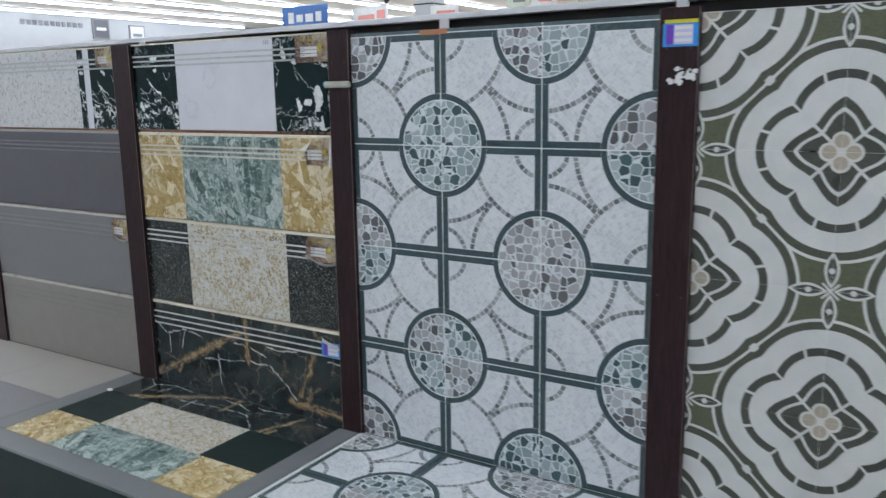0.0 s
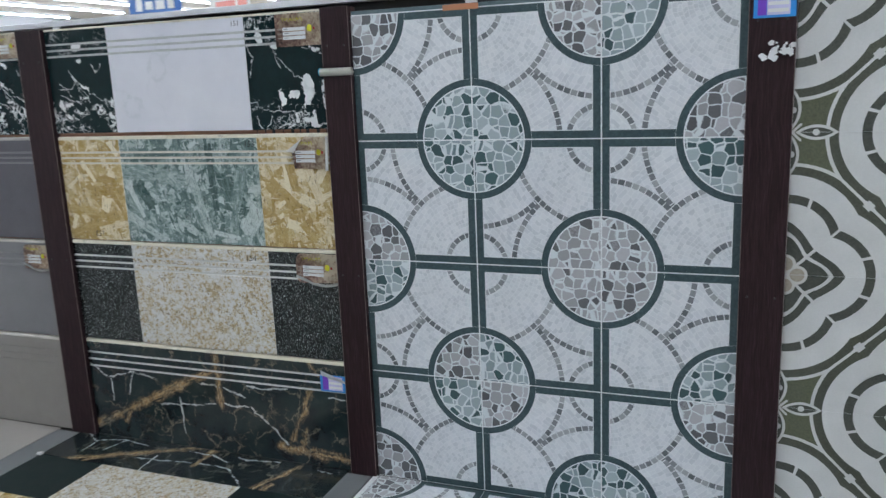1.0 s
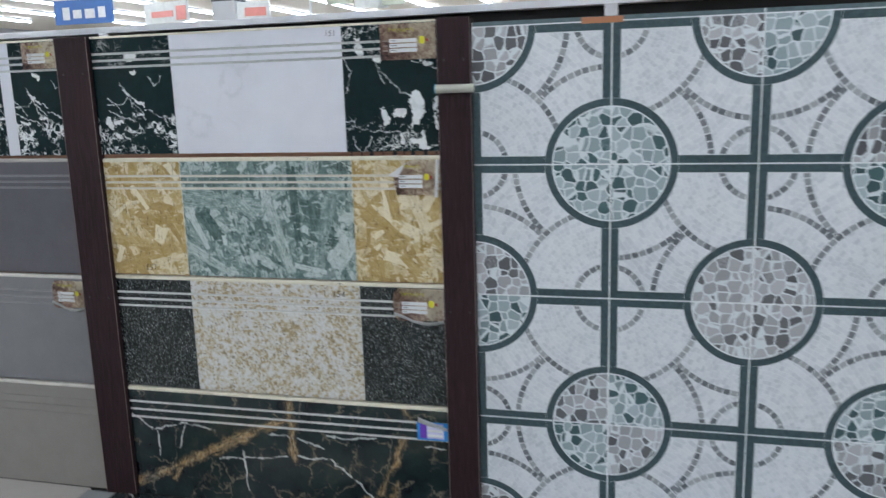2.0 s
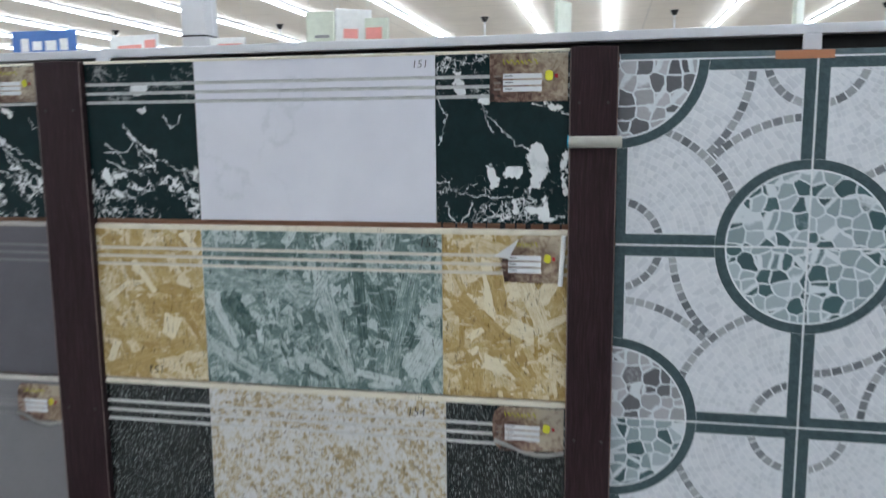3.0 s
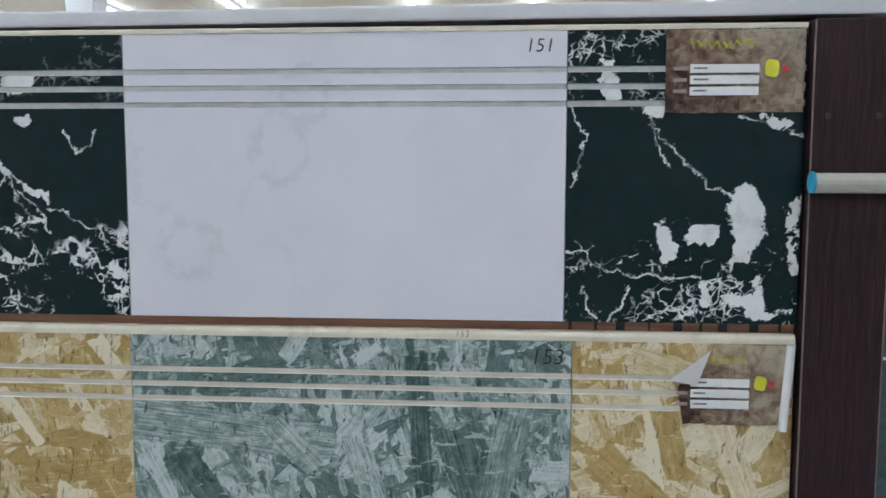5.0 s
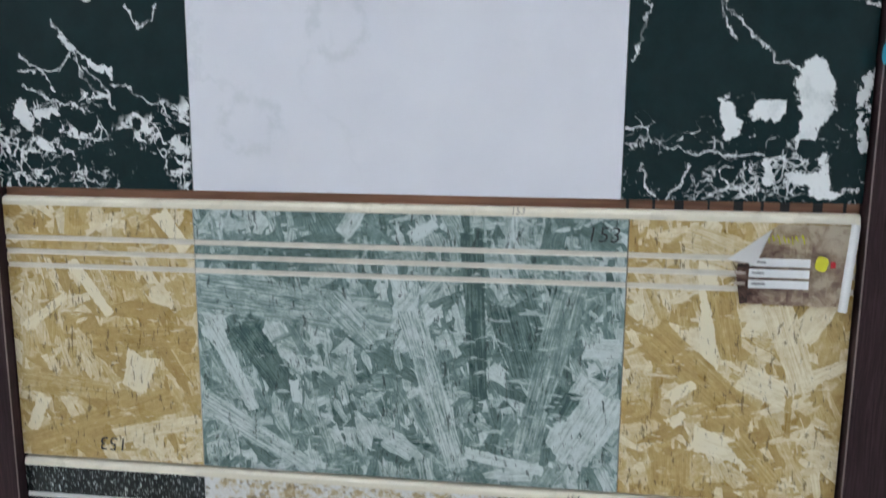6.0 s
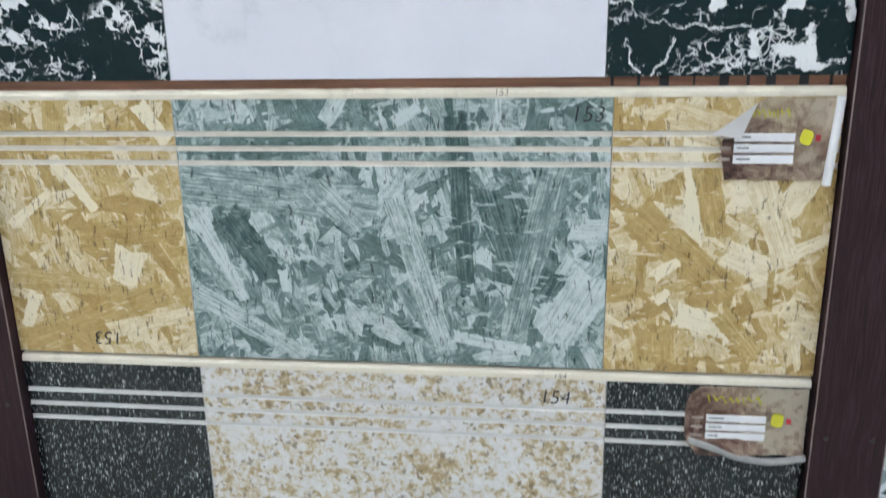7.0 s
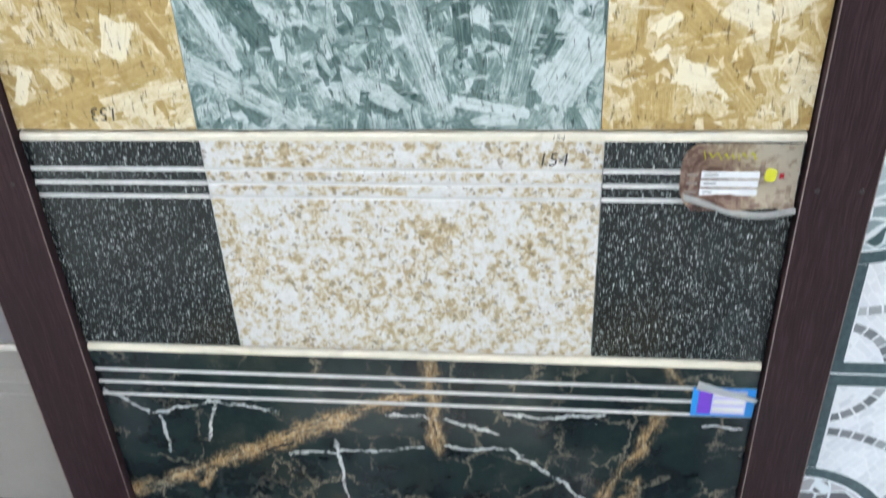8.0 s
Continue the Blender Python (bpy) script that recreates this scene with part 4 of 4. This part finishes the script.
def price_label(x0, x1, z0, z1, curl=0):
    """A printed paper price label with a heading, three blank white fields and a small yellow mark."""
    w, h = x1 - x0, z1 - z0
    lab = thing("price_label", "brown printed price label with three white fields", "label", ((x0 + x1) / 2, F - 0.0012, (z0 + z1) / 2), "price labels")
    n, m = 18, 8
    bm = bmesh.new()
    rnd = random.Random(int(x0 * 1000) + int(z0 * 977))

    def lift(u, v):
        e = 0.0006 * math.sin(9 * u + 5 * v + z0 * 40)
        if curl == 1:   # turned-up corner and edge
            e += 0.014 * max(0, 0.22 - u - (1 - v) * 0.5) / 0.22 + 0.004 * max(0, u - 0.9) / 0.1
        if curl == 2:   # bellied lower edge
            e += 0.010 * max(0, 0.3 - v) / 0.3 * (0.6 + 0.4 * math.sin(u * 6))
        return e + 0.0008

    grid = []
    for j in range(m + 1):
        row = []
        for i in range(n + 1):
            u, v = i / n, j / m
            cut = 0.0
            if curl == 1:   # torn off along the peeled corner
                cut = 0.40 * max(0.0, (v - 0.45) / 0.55) ** 1.2 + 0.12 * (1 - v)
            if curl == 2:
                cut = 0.11 * (2 * v - 1) ** 4
            uu = u + (1 - u) * cut
            row.append(bm.verts.new(((uu - 0.5) * w, -lift(uu, v), (v - 0.5) * h + rnd.uniform(-1, 1) * 0.0006)))
        grid.append(row)
    for j in range(m):
        for i in range(n):
            bm.faces.new((grid[j][i], grid[j][i + 1], grid[j + 1][i + 1], grid[j + 1][i]))
    r = bmesh.ops.solidify(bm, geom=bm.faces[:], thickness=0.0003)
    part("sheet", bm, M_LABEL, lab, "mottled brown printed paper")
    fy = -0.0032
    bm = bmesh.new()
    prev = None
    for k in range(61):
        u = k / 60
        a = u * 52 + 1.5 * math.sin(u * 11)
        sx = ((-0.20 if curl == 1 else -0.34) + (0.32 if curl == 1 else 0.47) * u) * w
        sz = h * (0.325 + (0.030 + 0.028 * (k % 19 < 5)) * math.sin(a) + 0.012 * math.sin(u * 9.0))
        t = 0.0011 + 0.0004 * math.sin(a * 0.7)
        cur = [bm.verts.new((sx, fy, sz - t)), bm.verts.new((sx + 0.0006, fy, sz + t))]
        if prev:
            bm.faces.new((prev[0], prev[1], cur[1], cur[0]))
        prev = cur
    part("heading_stroke", bm, M_YELLOW, lab, "flowing yellow heading stroke")
    for k in range(3):
        fz = h * (0.03 - 0.135 * k)
        field = part("white_field", box(-0.325 * w, 0.17 * w, fy, fy + 0.0008, fz - 0.052 * h, fz + 0.052 * h), M_PAPER, lab)
        part("caption_bar", box(-0.445 * w, -0.35 * w, fy, fy + 0.0006, fz - 0.020 * h, fz + 0.020 * h), M_CAPTION, lab)
        part("pen_bar", box(-0.30 * w, (-0.22 + 0.04 * rnd.random()) * w, fy - 0.0004, fy - 0.0001, fz - 0.006 * h, fz + 0.014 * h), M_GREY_M, field)
    bm = rod((0.262 * w, fy + 0.0006, 0.03 * h), (0.262 * w, fy, 0.03 * h), 0.058 * w, 14)
    for v in bm.verts:
        q = math.atan2(v.co.z - 0.03 * h, v.co.x - 0.262 * w)
        k = 1 + 0.09 * math.sin(4 * q + x0 * 60)
        v.co = Vector((0.262 * w + (v.co.x - 0.262 * w) * k * 0.95, v.co.y, 0.03 * h + (v.co.z - 0.03 * h) * k * 1.2))
    part("yellow_mark", bm, M_YELLOW, lab, "small yellow mark")
    part("red_mark", box(0.335 * w, 0.375 * w, fy, fy + 0.0006, -0.02 * h, 0.06 * h, 0.0002), M_RED, lab, "small red mark")
    if curl == 1:
        bm = bmesh.new()
        a = [bm.verts.new(c) for c in ((-0.526 * w, -0.012, 0.08 * h), (-0.30 * w, -0.016, 0.03 * h), (-0.16 * w, -0.004, 0.44 * h))]
        bm.faces.new(a)
        bmesh.ops.solidify(bm, geom=bm.faces[:], thickness=0.0004)
        part("turned_corner", bm, M_PAPER, lab, "white back of the turned corner")
        bm = rod((0.455 * w, -0.005, -0.55 * h), (0.505 * w, -0.004, 0.52 * h), 0.0042, 10)
        part("curled_edge", bm, M_PAPER, lab, "white back of the curled edge")
    if curl == 2:
        bm = bmesh.new()
        prev = None
        for k in range(15):
            u = k / 14
            lx = (-0.47 + 0.98 * u) * w
            lz = (-0.30 - 0.24 * math.sin(min(1.0, u * 2.2) * 1.57) + 0.05 * math.sin(u * 7)) * h
            cur = [bm.verts.new((lx, -0.0045 - 0.006 * math.sin(q), lz + 0.0045 * math.cos(q))) for q in (0.3, 1.0, 1.7, 2.4, 3.1)]
            if prev:
                for q in range(4):
                    bm.faces.new((prev[q], prev[q + 1], cur[q + 1], cur[q]))
            prev = cur
        bmesh.ops.solidify(bm, geom=bm.faces[:], thickness=0.0003)
        part("plastic_lip", bm, M_SLEEVE, lab, "bulging pale plastic lower edge")
    return lab


price_label(-0.857, -0.7265, 1.449, 1.528)
price_label(-0.845, -0.7300, 1.141, 1.2215, 1)
price_label(-0.852, -0.7260, 0.838, 0.916, 2)
price_label(-1.825, -1.7200, 1.462, 1.528)
price_label(-1.822, -1.7190, 0.832, 0.905, 2)


def blue_label(x0, x1, z0, z1, y, top):
    w, h = x1 - x0, z1 - z0
    lab = thing("price_label", "small blue and purple price label with white bars", "label", ((x0 + x1) / 2, y, (z0 + z1) / 2), "price labels")
    part("sheet", box(-w / 2, w / 2, -0.001, 0.0, -h / 2, h / 2, 0.0003), M_BLUE, lab)
    part("caption_strip", box(-0.40 * w, -0.19 * w, -0.0016, -0.0012, -0.40 * h, 0.44 * h), M_PURPLE, lab)
    part("field", box(-0.18 * w, 0.36 * w, -0.0016, -0.0012, -0.40 * h, 0.44 * h), M_LILAC, lab)
    for k in range(3):
        part("bar", box(-0.16 * w, 0.33 * w, -0.0022, -0.0018, (-0.30 + 0.27 * k) * h, (-0.16 + 0.27 * k) * h), M_PAPER, lab)
    if top:
        bm = bmesh.new()
        bm.faces.new([bm.verts.new(c) for c in ((-0.46 * w, -0.002, 0.46 * h), (0.5 * w, -0.006, 0.10 * h), (0.5 * w, -0.012, 0.34 * h), (-0.44 * w, -0.004, 0.78 * h))])
        bmesh.ops.solidify(bm, geom=bm.faces[:], thickness=0.0004)
        part("folded_flap", bm, M_PAPER, lab, "white folded flap of the label")
    return lab


blue_label(-0.804, -0.7245, 0.531, 0.578, F - 0.002, True)
lab2 = blue_label(0.2700, 0.3500, 1.449, 1.500, F - 0.0135, False)
part("yellow_edge", box(-0.036, 0.039, -0.0014, 0, 0.026, 0.034), M_YELLOW, lab2, "yellow top strip")

# torn paper left on the post
torn = thing("torn_paper", "torn remains of a white paper label on the post", "paper scrap", (0.318, F - 0.0142, 1.385))
rp = random.Random(5)
for k in range(20):
    bm = bmesh.new()
    cx, cz = rp.gauss(0.004, 0.014), rp.gauss(0.0, 0.011)
    rr = rp.uniform(0.003, 0.010)
    ring = [(cx + rr * rp.uniform(0.5, 1.3) * math.cos(q), cz + rr * rp.uniform(0.4, 1.1) * math.sin(q)) for q in [i * 0.6283 for i in range(10)]]
    front = [bm.verts.new((vx, -0.0007 - 0.0003 * k, vz)) for vx, vz in ring]
    back = [bm.verts.new((vx, 0.0004, vz)) for vx, vz in ring]
    bm.faces.new(front)
    bm.faces.new(back[::-1])
    for i in range(10):
        bm.faces.new((front[i], back[i], back[(i + 1) % 10], front[(i + 1) % 10]))
    part("scrap", bm, M_PAPER, torn)

# rolled-up paper label clinging to the post
roll = thing("paper_roll", "curled-up ivory paper label stuck on the post", "label", (-0.681, F - 0.0135, 1.3825))
bm = bmesh.new()
prev = None
for k in range(26):
    q = k * 0.42
    rad = 0.0112 - 0.00022 * k
    cur = [bm.verts.new((sx, -0.0115 + rad * math.sin(q + 1.57), rad * math.cos(q + 1.57))) for sx in (-0.0435, 0.0435)]
    if prev:
        bm.faces.new((prev[0], prev[1], cur[1], cur[0]))
    prev = cur
bmesh.ops.solidify(bm, geom=bm.faces[:], thickness=0.0004)
part("sheet", bm, M_IVORY, roll)
part("end", rod((-0.0439, -0.0115, 0), (-0.0420, -0.0115, 0), 0.0102, 16), M_CYAN, roll, "cyan printed edge")


# ---------- tiled panels ----------
def panel(name, label, x0, ztop, me, turns, band, first=1.0):
    th = thing(name, label, "tile panel", (x0, F, BASE))
    z1 = 1.5225 - BASE
    part("grout_bed", box(0, 3 * T - 0.001, 0.0010, 0.0100, 0, z1), M_GROUT, th, "white joint lines")
    for r, row in enumerate(turns):
        for c, turn in enumerate(row):
            ob = part("tile", me, None, th)
            wide = first if c == 0 else 1.0   # the first column is laid a little wider, up to the post
            ob.location = (T * (c + 0.5) - T * (wide - 1) / 2, 0, ztop - BASE - T * (r + 0.5))
            ob.rotation_euler = (0, radians(turn), 0)
            ob.scale = (wide, 1, 1) if turn in (0, 180) else (1, 1, wide)
    for c in range(3):
        part("cut_tile", box(T * c + 0.001, T * (c + 1) - 0.002, 0, 0.009, ztop - BASE + 0.0012, z1, 0.0008), band, th, "cut strip of the next tile")
    return th


def band_print():
    g = Mat("dark_teal_print", 0.42)
    v = g.seeded()
    return g.done(g.ramp(g.noise(v, 90, 4, 0.7), (0.3, (0.07, 0.11, 0.125)), (0.75, (0.15, 0.20, 0.22))))


M_BAND = band_print()
TL, TR, BR, BL = 0, 90, 180, -90
panel("mosaic_tile_panel", "printed mosaic floor tiles with grey and teal discs", -0.6436, 1.5125, tile_me,
      ((TL, TR, BR), (BL, BR, BL), (BR, TR, TL), (BL, TL, TR)), M_BAND, 1.010)
# the medallion tiles alternate by quarter turns, medallion corners meeting
panel("medallion_tile_panel", "olive and white floor tiles with four-lobed medallions", 0.3535, 1.5205, medal_me,
      ((0, 90, 0), (90, 0, 90), (0, 90, 0), (90, 0, 90)), M_TAUPE)
solid("orange_tape", box(-0.405, -0.318, F - 0.0012, F - 0.0003, 1.5085, 1.5215), M_ORANGE, "strip of orange tape on the top tile edge", "tape")

# rail along the top, with its brackets and an added black board for the shaded void behind
rail = thing("top_rail", "white painted rail along the display top with brackets", "rail", (0, 0, 0))
bm = box(-2.72, 1.36, F + 0.034, F + 0.10, 1.5460, 1.5625, 0.0025)
for v in bm.verts:
    v.co.z += (v.co.x + 1.0) * 0.005
part("cap", bm, M_RAIL, rail)
for bx in (-2.66, -1.60, -0.345, 0.30, 1.30):
    part("bracket", box(bx - 0.014, bx + 0.014, F + 0.0285, F + 0.0345, 1.500, 1.5460 + (bx + 1.0) * 0.005, 0.001), M_RAIL, rail)
# added black sheet: keeps the gap below the rail dark and blocks light from behind
bm = box(-2.71, 1.35, F + 0.060, F + 0.09, 0.0, 1.5455)
for v in bm.verts:
    v.co.z += (v.co.x + 1.0) * 0.005 if v.co.z > 1 else 0
solid("rear_board", bm, M_BLACK, "added black board standing in for the shaded void under the rail", "board")


# ---------- plinths in front of the boards ----------
YF = 1.190  # front edge


def plinth(x0, x1, label):
    p = thing("display_plinth", label, "plinth", (x0, YF, 0), "plinths of the display")
    w = x1 - x0
    part("body", box(0.0005, w - 0.0005, 0.010, F + 0.028 - YF, 0.0, BASE - 0.010), M_BLACK, p)
    part("front", box(0.001, w - 0.001, 0.0, 0.0095, 0.0, BASE - 0.011, 0.001), M_FRONT, p, "dark tile on the front face")
    return p


def flat_tile(p, name, x0, x1, y0, y1, mat, label=""):
    """A loose tile laid on the plinth; its face uses the same upright coordinates as the wall tiles."""
    hw, hd = (x1 - x0) / 2 - 0.0008, (y1 - y0) / 2 - 0.0008
    ob = part(name, box(-hw, hw, 0, 0.0095, -hd, hd, 0.0008), mat, p, label)
    ob.location = ((x0 + x1) / 2 - p.location.x, (y0 + y1) / 2 - YF, BASE)
    ob.rotation_euler = (radians(-90), 0, 0)
    return ob


pl = plinth(-2.66, -1.7755, "plinth laid with plain taupe and grey tiles")
flat_tile(pl, "tile", -2.66, -2.19, 1.52, F - 0.002, M_TAUPE_L)
flat_tile(pl, "tile", -2.19, -1.7755, 1.52, F - 0.002, M_TAUPE_L)
flat_tile(pl, "tile", -2.66, -2.19, YF, 1.52, M_GREY_M)
flat_tile(pl, "tile", -2.19, -1.7755, YF, 1.52, M_GREY_M)

pm = plinth(-1.7745, -0.6605, "plinth laid with samples of the mounted treads")
flat_tile(pm, "border_strip", -1.7745, -1.686, 1.272, F - 0.014, M_BORDER, "grey border strip")
flat_tile(pm, "border_strip", -0.735, -0.6605, 1.272, F - 0.014, M_BORDER, "grey border strip")
flat_tile(pm, "border_strip", -1.7745, -0.6605, YF, 1.271, M_BORDER, "grey border strip")
flat_tile(pm, "tile", -1.686, -0.735, 1.668, F - 0.001, M_GOLD)
for y0, y1, s1, s2, ma, mb in ((1.458, 1.667, -1.45, -0.978, M_FRONT, M_GRANITE), (1.272, 1.457, -1.455, -0.962, M_OSB_Y, M_OSB_G)):
    flat_tile(pm, "tile", -1.686, s1, y0, y1, ma)
    flat_tile(pm, "tile", s1, s2, y0, y1, mb)
    flat_tile(pm, "tile", s2, -0.735, y0, y1, ma)

for x0, x1, me, lab in ((-0.6595, 0.3075, tile_me, "plinth laid with printed mosaic floor tiles"), (0.3085, 1.345, medal_me, "plinth laid with olive medallion tiles")):
    pb = plinth(x0, x1, lab)
    flat_tile(pb, "border_strip", x0, x1, YF, F - 2 * T - 0.001, M_BORDER, "grey border strip")
    part("grout_bed", box(0.001, x1 - x0 - 0.001, 0.024, F - YF - 0.001, BASE - 0.0095, BASE - 0.003), M_GROUT, pb, "white joint lines")
    start = -0.6436 if me is tile_me else 0.3535
    for r in range(2):
        for c in range(3):
            ob = part("tile", me, None, pb)
            ob.location = (start + T * (c + 0.5) - x0, F - T * (r + 0.5) - YF, BASE)
            odd = (r + c) % 2
            ob.rotation_euler = Euler((radians(-90), 0, 0)).to_matrix().to_4x4().to_euler() if odd == 0 else (Matrix.Rotation(radians(-90), 4, "X") @ Matrix.Rotation(radians(90), 4, "Y")).to_euler()

# a chip of white plaster on the border strip
bm = bmesh.new()
bmesh.ops.create_icosphere(bm, subdivisions=2, radius=1)
for v in bm.verts:
    k = 1 + 0.35 * noise.noise(v.co * 1.7)
    v.co = Vector((v.co.x * 0.013 * k, v.co.y * 0.009 * k, max(0.0, v.co.z * 0.006 * k)))
chip = solid("plaster_chip", bm, M_PAPER, "small white plaster chip lying on the border", "debris")
chip.location = (-1.687, 1.668, BASE)

# printing on the board seen in the gap under the first tread
ink = thing("board_printing", "black printed marks on the brown board", "printing", (0, F + 0.0100, 1.237))
rk = random.Random(3)
xk = -0.945
while xk < -0.735:
    wk = rk.choice((0.002, 0.003, 0.005, 0.009))
    part("ink_bar", box(xk, xk + wk, 0, 0.0004, -0.006, 0.006), M_INK, ink)
    xk += wk + rk.uniform(0.012, 0.03)
